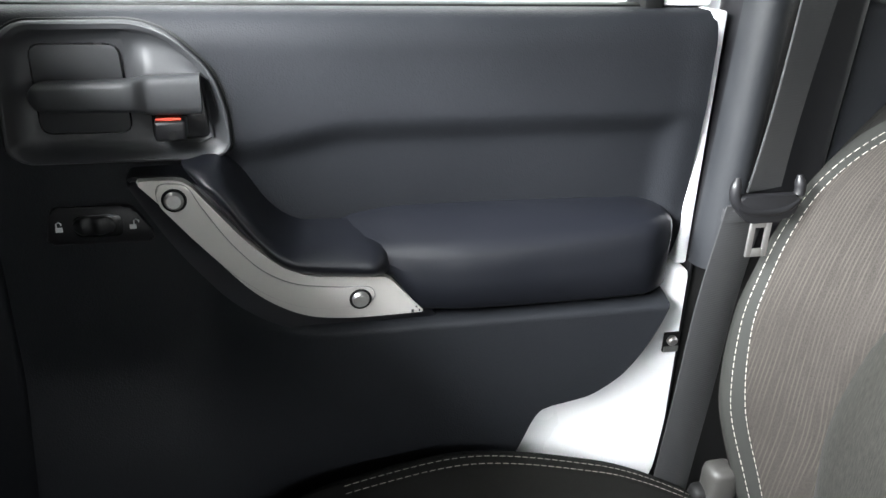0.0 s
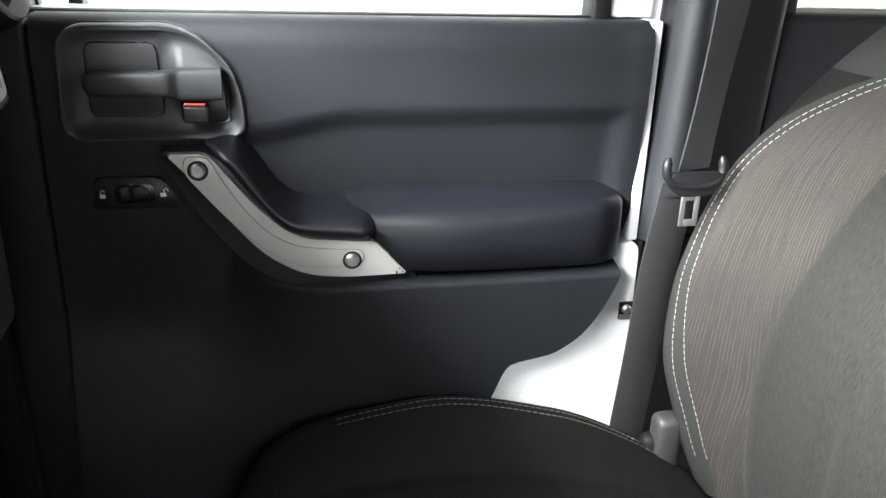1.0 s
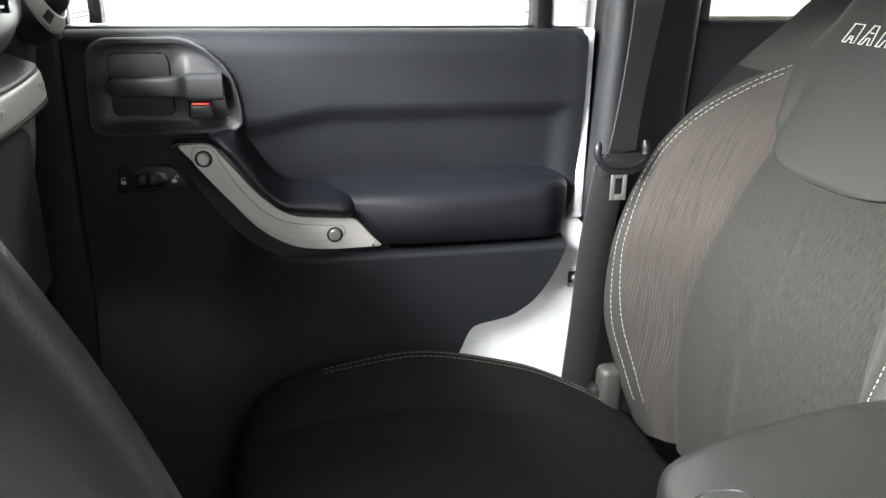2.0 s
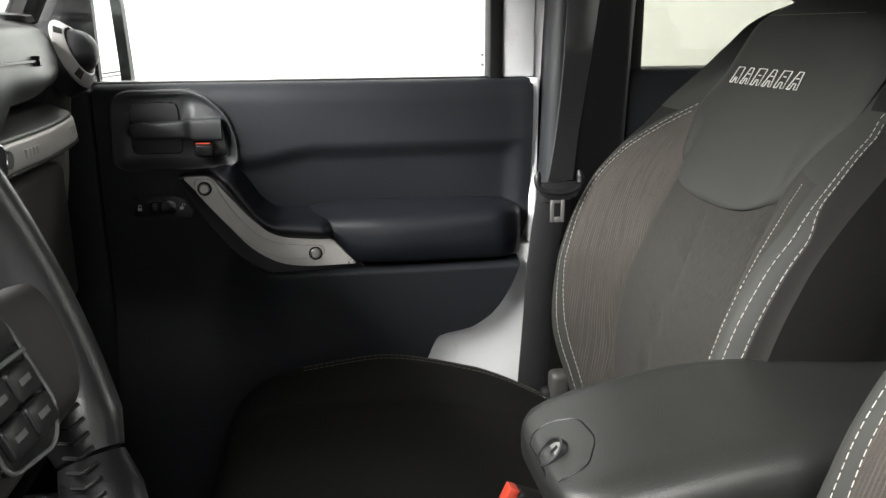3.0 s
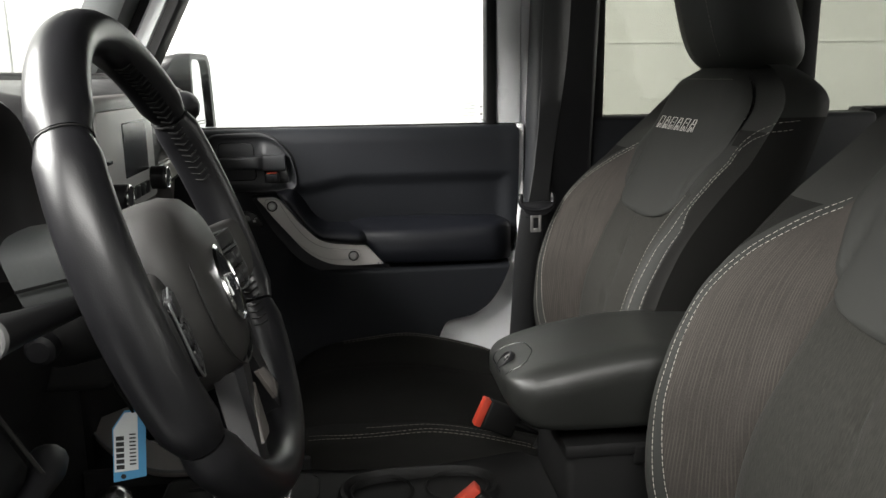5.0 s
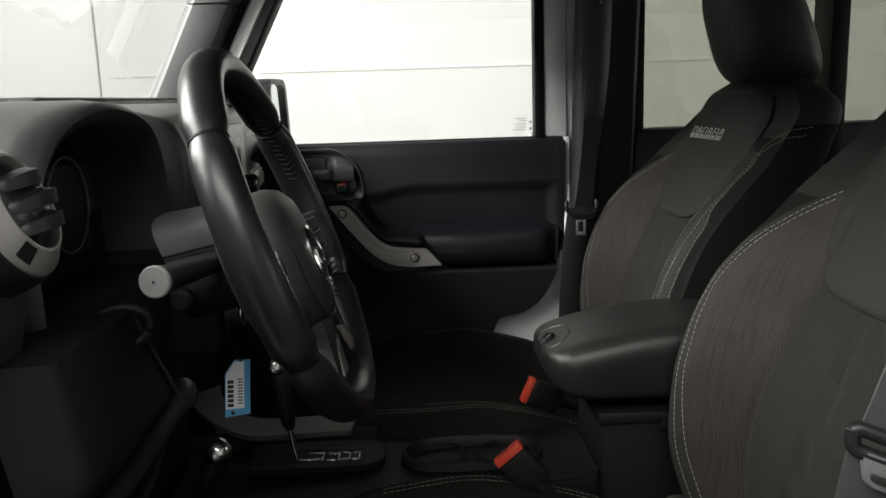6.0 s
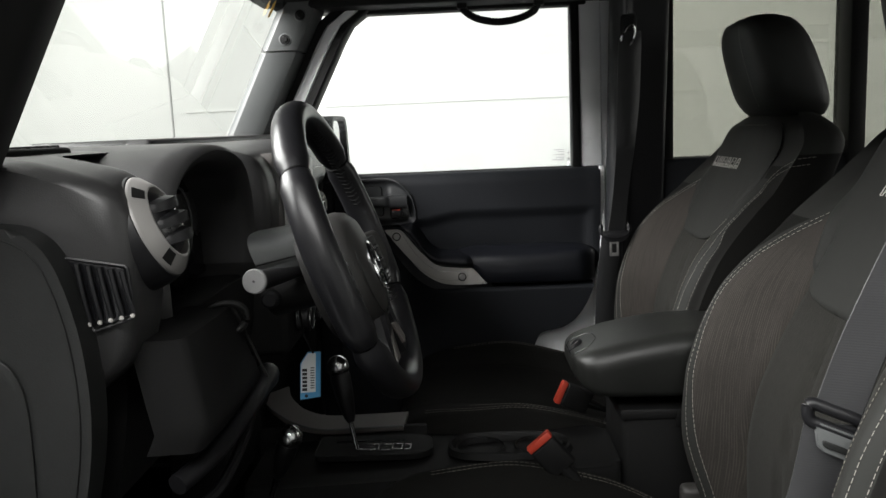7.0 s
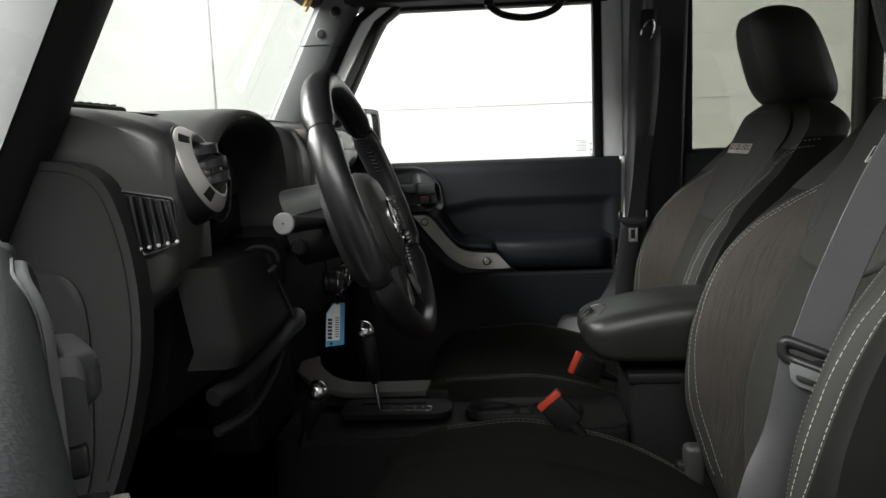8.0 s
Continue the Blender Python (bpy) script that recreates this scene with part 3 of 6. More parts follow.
        rings.append([(x, 0.690, zt - 0.004), (x, 0.688 - d * 0.16, zt), (x, 0.690 - d * 0.50, zt - 0.007 * q), (x, 0.690 - d * 0.84, crest + 0.007 * q), (x, 0.690 - d * 0.95, crest + 0.001), (x, 0.690 - d, crest - 0.008 * q), (x, 0.6895 - d, crest - 0.022 * q),
                      (x, 0.689 - d, (crest + zb) / 2), (x, 0.690 - d, zb + 0.006), (x, 0.692 - d * 0.95, zb), (x, 0.690, zb - 0.002)])
    part("armrest", loft(rings), soft_vinyl, door, "padded black vinyl armrest", 75)
    # padded grip surround and silver plate
    sur = rounded([(-0.176, 1.178), (-0.118, 1.178), (-0.088, 1.142), (-0.062, 1.108), (-0.030, 1.092), (0.020, 1.087), (0.050, 1.085), (0.100, 1.020), (0.012, 1.017), (-0.042, 1.020), (-0.092, 1.050), (-0.140, 1.112)],
                  [0.01, 0.02, 0.03, 0.05, 0.05, 0.03, 0.012, 0.008, 0.03, 0.05, 0.06, 0.03], 5)
    part("grip_surround", plate([(a, b + 0.003) for a, b in sur], on_side(0.632), 0.05, 0.004, 2), soft_vinyl, door, "padded black grip surround")
    over = spline([(-0.100, 1.190), (-0.083, 1.166), (-0.0616, 1.132), (-0.038, 1.1155), (-0.0135, 1.1135), (0.022, 1.111), (0.049, 1.104)], 40)
    under = spline([(-0.128, 1.188), (-0.108, 1.166), (-0.078, 1.126), (-0.051, 1.094), (-0.021, 1.083), (0.018, 1.078), (0.054, 1.076)], 40)
    rings = []
    for k, ((ax, az), (bx, bz)) in enumerate(zip(over, under)):
        end = min(1.0, 0.30 + 0.70 * math.sqrt(min(1, min(k, 39 - k) / 4)))
        rings.append([(bx + (ax - bx) * v, 0.650 - (0.042 * math.sin(math.pi * (0.10 + 0.78 * v)) ** 0.55) * end, bz + (az - bz) * v) for v in np.linspace(0, 1, 13)] + [(ax + 0.006, 0.672, az + 0.006), (bx, 0.664, bz)])
    part("grip_pad", loft(rings), soft_vinyl, door, "padded black grip of the grab handle", 70)
    grab = rounded([(-0.164, 1.172), (-0.124, 1.172), (-0.110, 1.154), (-0.077, 1.112), (-0.050, 1.087), (-0.026, 1.0755), (0.0475, 1.070), (0.083, 1.0305), (0.0115, 1.0295), (-0.031, 1.035), (-0.071, 1.059), (-0.107, 1.101), (-0.140, 1.145)],
                   [0.005, 0.016, 0.02, 0.04, 0.03, 0.03, 0.006, 0.003, 0.03, 0.04, 0.04, 0.04, 0.03], 6)
    plate_ob = part("grab_plate", plate([(a - 0.001, b + 0.008) for a, b in grab], on_side(0.6225), 0.016, 0.0025, 3), silver, door, "satin silver grab handle plate with scratched tip", 12)
    inner = rounded([(-0.148, 1.1775), (-0.1235, 1.1765), (-0.1165, 1.1600), (-0.0945, 1.1230), (-0.0675, 1.0915), (-0.0395, 1.0760), (0.0020, 1.0705), (0.0320, 1.0695), (0.0350, 1.0560), (0.0080, 1.0505), (-0.0250, 1.0510), (-0.0550, 1.0625), (-0.0885, 1.0880), (-0.1215, 1.1260), (-0.1480, 1.1600)],
                    [0.008, 0.010, 0.02, 0.03, 0.03, 0.03, 0.02, 0.008, 0.010, 0.02, 0.03, 0.03, 0.03, 0.03, 0.012], 5)
    part("raised_face", plate(inner, on_side(0.6208), 0.003, 0.0012, 2), silver, plate_ob, "", 12)
    part("face_groove", tube([(a, 0.6224, b) for a, b in inner + inner[:1]], 0.0008, 6), stalk_grey, plate_ob, "dark line round the raised face")
    scuff = bmesh.new()
    for x, z, w in ((0.069, 1.039, 0.0022), (0.073, 1.044, 0.0012), (0.076, 1.040, 0.0015)):
        box(x, x + w, 0.6216, 0.6232, z, z + w * 1.3, 0, bm=scuff)
    part("scuff", scuff, ink, plate_ob)
    for x, z in ((-0.1345, 1.163), (0.0205, 1.058)):
        b = disc((x, 0.6215, z), (0, -1, 0), 0.0105, 0.0012, 24, 0.0006)
        w = part("washer", b, dark_trim, plate_ob)
        b = disc((x, 0.6215, z), (0, -1, 0), 0.0080, 0.0046, 24, 0.0022)
        disc((x, 0.6171, z), (0, -1, 0), 0.0040, 0.0004, 6, 0.0001, bm=b)
        part("bolt", b, steel, plate_ob, "steel hex-socket bolt")

    # inner release: bezel, pocket, lever, lock tab
    def grown(f, d=0.0):
        return [(BEZEL_MID.x + (a - BEZEL_MID.x) * f, BEZEL_MID.y + (b - BEZEL_MID.y) * (f - d)) for a, b in BEZEL]
    loops = [(1.0, 0.690), (1.0, 0.658), (0.99, 0.6535), (0.975, 0.652), (0.955, 0.652), (0.93, 0.6545), (0.90, 0.6580), (0.86, 0.6620), (0.81, 0.6650), (0.76, 0.6670), (0.72, 0.6680)]
    bm = loft([[(a, y + roll(b) * (1 if f > 0.9 else 0.4), b) for a, b in grown(f, 0 if f > 0.94 else 0.02)] for f, y in loops], caps=False)
    bm.faces.new([v for v in bm.verts][-len(BEZEL):])
    bezel = part("release_bezel", bm, bezel_plastic, door, "black plastic bezel round the inner door release")
    groove = tube([(a, 0.6575 + roll(b), b) for a, b in grown(1.008) + grown(1.008)[:1]], 0.0011, 6)
    part("bezel_edge", groove, cap_plastic, bezel)
    sq = rounded([(-0.238, 1.21), (-0.238, 1.284), (-0.170, 1.284), (-0.166, 1.21)], 0.010, 4)
    part("pocket_plate", plate(sq, on_side(0.6665), 0.004, 0.001), bezel_plastic, bezel)
    part("pocket_seam", tube([(a, 0.6667, b) for a, b in sq + sq[:1]], 0.0008, 5), cluster_black, bezel)
    scoop = []
    for s in np.linspace(0, 1, 16):
        x = -0.166 + 0.070 * s
        top = interp(x, [(-0.17, 1.296), (-0.14, 1.291), (-0.12, 1.280), (-0.105, 1.264), (-0.095, 1.248)])
        low = interp(x, [(-0.166, 1.225), (-0.152, 1.259), (-0.10, 1.259), (-0.095, 1.22)])
        low = min(low, top - 0.002)
        rise = 0.013 * step(0.0, 0.28, s)
        scoop.append([(x, 0.6675 - rise * (1 - v ** 1.5) - 0.010 * v ** 5, low + (top - low) * v) for v in np.linspace(0, 1, 13)] + [(x, 0.669, low + 0.001)])
    part("finger_scoop", loft([r[-1:] + r[:-1] for r in scoop], caps=False, closed=False), bezel_plastic, bezel, "", 60)
    # black plate laid on the bezel floor as the recess's shade
    recess = rounded([(-0.150, 1.203), (-0.150, 1.259), (-0.108, 1.259), (-0.102, 1.203)], 0.005, 3)
    part("lever_recess", plate(recess, on_side(0.6655), 0.006, 0.001), cluster_black, bezel)
    part("recess_edge", tube([(-0.107, 0.664, 1.258), (-0.1035, 0.662, 1.235), (-0.101, 0.661, 1.205), (-0.110, 0.6615, 1.202), (-0.135, 0.663, 1.202)], 0.0011, 6), bezel_plastic, bezel)
    lever = []
    for x in np.concatenate([np.linspace(-0.2385, -0.228, 7), np.linspace(-0.222, -0.160, 10), np.linspace(-0.156, -0.146, 5), np.linspace(-0.140, -0.107, 5)]):
        e = math.sqrt(max(0.10, 1 - (max(0.0, -0.226 - x) / 0.0128) ** 2))
        zc, hz = interp(x, [(-0.24, 1.2460), (-0.16, 1.2475), (-0.145, 1.2455), (-0.107, 1.2455)]), interp(x, [(-0.24, 0.0118), (-0.16, 0.0130), (-0.145, 0.0160), (-0.107, 0.0165)]) * e
        yc = 0.6475 - 0.007 * math.sin(math.pi * min(1, max(0, (x + 0.245) / 0.17))) + 0.008 * step(-0.160, -0.148, x)
        lever.append([(x, yc - 0.010 * e * math.copysign(abs(math.cos(t)) ** 0.5, math.cos(t)), zc + hz * math.copysign(abs(math.sin(t)) ** 0.5, math.sin(t))) for t in np.linspace(0, 2 * math.pi, 20, endpoint=False)])
    part("release_lever", loft(lever), bezel_plastic, door, "black pull lever of the inner door release", 60)
    tab = part("lock_tab", box(-0.1465, -0.121, 0.642, 0.665, 1.207, 1.2245, 0.003, 3), black_plastic, door)
    part("red_mark", box(-0.145, -0.1245, 0.6435, 0.655, 1.2246, 1.2268, 0.0008), red_plastic, tab, "orange-red unlocked mark")
    part("lock_symbol", box(-0.135, -0.129, 0.6414, 0.6422, 1.209, 1.216, 0), dark_trim, tab)
    # power lock switch
    sw = rounded([(-0.246, 1.115), (-0.240, 1.149), (-0.174, 1.149), (-0.158, 1.124), (-0.158, 1.114)], [0.006, 0.006, 0.008, 0.008, 0.005], 4)
    switch = part("lock_switch", plate(sw, on_side(0.6525), 0.012, 0.003), black_plastic, door, "small power lock switch with white padlock marks")
    part("rocker_well", plate(rounded([(-0.222, 1.121), (-0.222, 1.142), (-0.182, 1.142), (-0.182, 1.121)], 0.008, 4), on_side(0.6520), 0.004, 0.0005), cluster_black, switch)
    rock = []
    for x in np.linspace(-0.2225, -0.1885, 18):
        h = 0.0088 * math.sqrt(max(0.02, 1 - (abs(x + 0.2055) / 0.0174) ** 4))
        rise = 0.0030 + 0.0028 * math.sin((x + 0.2225) / 0.034 * 2.4 * math.pi) ** 2 * step(-0.2225, -0.214, x) * step(-0.1885, -0.195, x)
        rock.append([(x, 0.6530 - rise * math.sin(u) ** 0.6, 1.1320 - h * math.cos(u)) for u in np.linspace(0, math.pi, 11)])
    part("rocker", loft(rock), black_plastic, switch)
    for x, hx in ((-0.234, 0.0), (-0.174, 0.003)):
        b = box(x - 0.0028, x + 0.0028, 0.6512, 0.6522, 1.1275, 1.1315, 0)
        tube([(x - 0.002 + hx, 0.6517, 1.1315), (x - 0.002 + hx, 0.6517, 1.135), (x + hx, 0.6517, 1.1365), (x + 0.002 + hx, 0.6517, 1.135), (x + 0.002 + hx, 0.6517, 1.1335)], 0.0006, 5, bm=b)
        part("padlock_mark", b, icon_white, switch)
    return door


passenger_door = front_door()
# the driver's door, the mirror image of the other, stands open
DOOR_ANGLE = 57.0
DOOR_C, DOOR_S = math.cos(radians(DOOR_ANGLE)), math.sin(radians(DOOR_ANGLE))
driver_door = copy_thing(passenger_door, Matrix.Translation((-0.131 - 0.265 * DOOR_C - 0.156 * DOOR_S, -1.045 + 0.265 * DOOR_S - 0.156 * DOOR_C, 0.60)) @ Matrix.Rotation(radians(-DOOR_ANGLE), 4, "Z") @ Matrix.Diagonal((1, -1, 1, 1)))
for gone in [o for o in driver_door.children_recursive if o.name.startswith(("window_pane", "glass_print", "rear_upright", "rear_seal", "front_upright", "front_frame", "front_seal", "top_seal"))]:
    bpy.data.objects.remove(gone)
tagged(driver_door, "black moulded front driver door with silver grab handle, half open, window down", "door")


# ---- seats ----
SEAT_X = [(0.78, 0.455), (0.86, 0.448), (0.95, 0.448), (1.03, 0.455), (1.10, 0.474), (1.17, 0.502), (1.24, 0.538), (1.30, 0.568), (1.36, 0.594), (1.40, 0.612), (1.425, 0.640)]
SEAT_B = [(0.78, 0.03), (0.86, 0.052), (0.95, 0.070), (1.03, 0.070), (1.10, 0.070), (1.16, 0.066), (1.21, 0.050), (1.25, 0.026), (1.28, 0.002), (1.31, -0.030), (1.34, -0.062), (1.37, -0.085), (1.43, -0.09)]
SEAT_W = [(0.78, 0.215), (0.86, 0.238), (0.95, 0.262), (1.05, 0.273), (1.14, 0.272), (1.21, 0.268), (1.28, 0.262), (1.33, 0.252), (1.35, 0.249), (1.37, 0.238), (1.385, 0.221), (1.40, 0.192), (1.41, 0.160), (1.418, 0.122), (1.425, 0.060)]


CREASE = [(0.80, 0.68), (0.92, 0.645), (1.06, 0.535), (1.16, 0.46), (1.22, 0.43), (1.30, 0.43)]
OUTER_SEAM = [(0.83, 0.78), (0.96, 0.802), (1.06, 0.822), (1.15, 0.838), (1.19, 0.828), (1.22, 0.795), (1.245, 0.735), (1.262, 0.675), (1.276, 0.60)]
INNER_SEAM = [(0.83, -0.865), (0.98, -0.900), (1.06, -0.915), (1.19, -0.918), (1.235, -0.860), (1.275, -0.785), (1.300, -0.745), (1.318, -0.728)]
PAD_HALF = [(1.176, 0.004), (1.180, 0.055), (1.186, 0.088), (1.196, 0.110), (1.21, 0.125), (1.235, 0.139), (1.27, 0.156), (1.31, 0.166), (1.345, 0.166), (1.375, 0.152), (1.392, 0.134), (1.404, 0.110)]


def back_x(u, z):
    """The seat back's front face; u runs from -1 to 1 across it."""
    a = abs(u)
    c = interp(z, CREASE)
    bump = step(c - 0.02, min(0.88, c + 0.40), a) * (1 - 0.45 * step(0.90, 1.0, a))
    b = interp(z, SEAT_B)
    x = interp(z, SEAT_X) - (b * 0.45 if b < 0 and u < 0 else b) * bump
    x += 0.007 * math.exp(-((a - c) / 0.020) ** 2) * step(1.30, 1.24, z)
    x += 0.0070 * math.exp(-((u - 0.10 * step(1.10, 0.94, z)) / 0.016) ** 2) * step(1.19, 1.14, z)
    x -= 0.005 * max(0.0, math.cos(u * math.pi / (2 * c))) if a < c else 0.0
    return x


def back_at(u, z, off=0.0):
    return (back_x(u, z) - off, u * interp(z, SEAT_W), z)


CUSH_W = [(-0.115, 0.195), (-0.08, 0.235), (-0.02, 0.258), (0.10, 0.274), (0.30, 0.272), (0.42, 0.255)]
CUSH_Z = [(-0.115, 0.835), (-0.098, 0.862), (-0.065, 0.878), (-0.01, 0.886), (0.10, 0.884), (0.25, 0.858), (0.34, 0.828), (0.42, 0.790)]
CUSH_B = [(-0.115, 0.0), (-0.06, 0.010), (0.03, 0.018), (0.13, 0.026), (0.25, 0.022), (0.34, 0.012), (0.42, 0.002)]


def cush_at(u, x, off=0.0):
    a = abs(u)
    bump = step(0.45, 0.82, a) * (1 - 0.8 * step(0.86, 1.0, a))
    z = interp(x, CUSH_Z) + interp(x, CUSH_B) * bump - 0.030 * step(0.88, 1.0, a) - 0.004 * math.exp(-((a - 0.48) / 0.03) ** 2)
    return (x, u * interp(x, CUSH_W), z + off)


def block_glyphs(seat, place):
    """Six slanted outlined blocks of uneven shape, sewn in pale thread."""
    bm = bmesh.new()
    h = 0.0205
    for i in range(6):
        s0, w, lean = 0.090 - i * 0.0266, 0.0195, -0.0045
        tip = (0.10, 0.30, 0.05, 0.30, 0.08, 0.30)[i]
        cut = (0.20, 0.62, 0.60, 0.62, 0.66, 0.62)[i]
        ring = [(s0, 0), (s0 + lean - w * tip, h), (s0 - w * (1 - tip) + lean, h), (s0 - w, 0), (s0 - w * 0.70, 0), (s0 - w * 0.62 + lean * 0.3, h * 0.34), (s0 - w * 0.38 + lean * 0.3, h * 0.34), (s0 - w * 0.30, 0)]
        tube([place(a, b) for a, b in ring + ring[:1]], 0.00070, 5, bm=bm)
        tube([place(s0 - w * 0.36 + lean * cut, h * cut), place(s0 - w * 0.64 + lean * cut, h * cut)], 0.00070, 5, bm=bm)
    part("sewn_lettering", bm, glyph_thread, seat, "pale sewn block lettering")


def front_seat(cy, dx, label):
    seat = thing("front_seat", (0.15 + dx, cy, 0.58), label, "seat", "front seats")
    O = Vector((dx, cy, 0))

    def at(p):
        return Vector(p) + O
    # backrest
    counts = (4, 4, 14, 24, 14, 5, 4)

    def columns(z):
        """Places across the back at height z, gathered at the seams and creases."""
        c, o, q = interp(z, CREASE), interp(z, OUTER_SEAM), interp(z, INNER_SEAM)
        marks = [-1.0, q - 0.036, q + 0.070, -min(c, -q - 0.09), min(c, o - 0.02), o, min(0.96, o + 0.10), 1.0]
        return [a + (b - a) * k / m for a, b, m in zip(marks, marks[1:], counts) for k in range(m)] + [1.0]
    zs = np.concatenate([np.linspace(0.78, 1.38, 56), np.linspace(1.386, 1.41, 7), np.linspace(1.413, 1.425, 6)])
    rings = []
    for z in zs:
        w = interp(z, SEAT_W)
        top = max(0.0, (z - 1.36) / 0.065)
        depth = 0.155 - 0.075 * min(1, top) ** 2 - (0.02 if z < 0.9 else 0)
        front = [back_at(u, z) for u in columns(z)]
        xb = interp(z, SEAT_X) + depth * 0.55
        back = [(xb + 0.05 * (1 - 0.85 * min(1, top) ** 2) * (1 - (abs(u)) ** 4), u * w * (1.0 - 0.03 * (1 - abs(u))), z) for u in np.linspace(0.995, -0.995, 17)]
        side_r = [(front[-1][0] + (xb - front[-1][0]) * s, w * (1 + 0.015 * math.sin(math.pi * s)), z) for s in (0.15, 0.4, 0.7)]
        side_l = [(front[0][0] + (xb - front[0][0]) * s, -w * (1 + 0.015 * math.sin(math.pi * s)), z) for s in (0.7, 0.4, 0.15)]
        rings.append([at(p) for p in front + side_r + back + side_l])
    n = sum(counts) + 1
    ends = [sum(counts[:k + 1]) for k in range(len(counts))]

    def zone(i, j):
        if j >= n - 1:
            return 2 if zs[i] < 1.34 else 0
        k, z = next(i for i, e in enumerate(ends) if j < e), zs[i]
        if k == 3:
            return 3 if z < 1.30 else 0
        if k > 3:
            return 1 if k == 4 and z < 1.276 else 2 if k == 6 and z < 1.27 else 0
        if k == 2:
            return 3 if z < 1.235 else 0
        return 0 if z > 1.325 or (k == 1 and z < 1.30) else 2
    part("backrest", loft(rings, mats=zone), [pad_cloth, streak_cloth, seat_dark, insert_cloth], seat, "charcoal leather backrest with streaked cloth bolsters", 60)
    # raised pad near the top, round at its lower end
    rings = []
    for z in np.concatenate([np.linspace(1.1764, 1.20, 12), np.linspace(1.206, 1.37, 20), np.linspace(1.375, 1.404, 8)]):
        hw, w = interp(z, PAD_HALF), interp(z, SEAT_W)
        row = []
        for u in np.linspace(-1, 1, 41):
            edge = (1 - abs(u) ** 14) ** 0.5
            lift = 0.0085 * edge * min(1, (z - 1.176) / 0.010) ** 0.5 * (1 - 0.75 * max(0, (z - 1.388) / 0.016) ** 2) - 0.002
            row.append(at((back_x(u * hw / w * 0.6, z) - lift + (0.9 if u > 0 else 0.55) * max(0, back_x(u * hw / w, z) - back_x(u * hw / w * 0.6, z)), u * hw, z)))
        rings.append(row)
    part("upper_pad", loft(rings, caps=False, closed=False), pad_cloth, seat, "smooth charcoal upper pad", 60)
    shift = 0.0 if cy > 0 else -0.052
    block_glyphs(seat, lambda a, b: at((back_x((a + shift) / interp(1.316 + b, SEAT_W) * 0.6, 1.316 + b) - 0.0078, a + shift, 1.316 + b * 0.94)))
    # seams
    for extra in (0.0, 0.038):
        line = [at(back_at(interp(z, OUTER_SEAM) + extra * (1 - 0.4 * step(1.22, 1.27, z)), z + extra * 0.16 * step(1.22, 1.26, z), 0.0007)) for z in np.concatenate([np.linspace(0.83, 1.20, 60), np.linspace(1.204, 1.276, 40)])]
        part("bolster_seam", stitches(line), thread, seat, "row of pale thread")
        line = [at(back_at(interp(z, INNER_SEAM) - extra * 0.85, z, 0.0007)) for z in np.concatenate([np.linspace(0.83, 1.20, 60), np.linspace(1.204, 1.298, 36)])]
        part("bolster_seam", stitches(line), thread, seat, "row of pale thread")
    for bend in ([(0.748, 1.298), (0.757, 1.311), (0.795, 1.324), (0.87, 1.333), (0.995, 1.340)], [(0.780, 1.298), (0.793, 1.306), (0.83, 1.315), (0.90, 1.322), (0.995, 1.328)]):
        # the inner seam bends over the shoulder on to the side of the backrest
        line = [Vector(back_at(-u, z, 0.0008)) for u, z in spline(bend, 36)]
        x0, y0, z0 = line[-1]
        line += [Vector((x0 + v, y0 - 0.0020 - 0.0038 * math.sin(math.pi * v / 0.055), z0 + v * 0.10)) for v in np.linspace(0.005, 0.036, 8)]
        part("shoulder_seam", stitches([at(p) for p in line]), thread, seat, "row of pale thread")
    part("insert_seam", stitches([at(back_at(interp(z, [(0.83, -0.80), (1.06, -0.845), (1.16, -0.84), (1.20, -0.79), (1.235, -0.66)]), z, 0.0012)) for z in np.linspace(0.90, 1.235, 80)], 0.003, 0.002), shaded_thread if cy < 0 else thread, seat)
    for inset in (0.003, 0.0095):
        pts = []
        for z in np.linspace(1.320, 1.398, 40):
            hw, w = interp(z, PAD_HALF) - inset, interp(z, SEAT_W)
            pts.append(at((back_x(hw / w * 0.6, z) + 0.55 * max(0, back_x(hw / w, z) - back_x(hw / w * 0.6, z)) - 0.0068, -hw, z)))
        part("pad_seam", stitches(pts), thread, seat)
    part("top_seam", stitches([at((back_x(v / 0.20 * 0.6, 1.3985) - 0.0072, v, 1.3985)) for v in np.linspace(-0.112, 0.112, 40)]), shaded_thread, seat)
    # headrest
    rings = []
    for k in range(22):
        v = k / 21
        z = 1.405 + 0.200 * v
        prof = (1 - abs(2 * v - 1) ** 3.6) ** 0.5
        hw = (0.132 - 0.014 * v + 0.004 * math.sin(math.pi * v)) * (0.55 + 0.45 * prof)
        hd = (0.071 - 0.008 * v) * (0.40 + 0.60 * prof)
        xc = 0.682 - 0.064 * v
        ring = []
        for j in range(32):
            t = 2 * math.pi * j / 32
            cx, sx = math.cos(t), math.sin(t)
            ring.append(at((xc + hd * math.copysign(abs(cx) ** 0.70, cx), hw * math.copysign(abs(sx) ** 0.66, sx), z)))
        rings.append(ring)
    head = part("headrest", loft(rings), seat_leather, seat, "charcoal leather headrest", 60)
    for sgn in (-1, 1):
        pts = []
        for k in range(3, 20):
            v = k / 21
            prof = (1 - abs(2 * v - 1) ** 3.6) ** 0.5
            hd = (0.071 - 0.008 * v) * (0.40 + 0.60 * prof)
            pts.append(at((0.682 - 0.064 * v - hd * 0.985 - 0.0008, sgn * 0.052 * (0.55 + 0.45 * prof), 1.405 + 0.200 * v)))
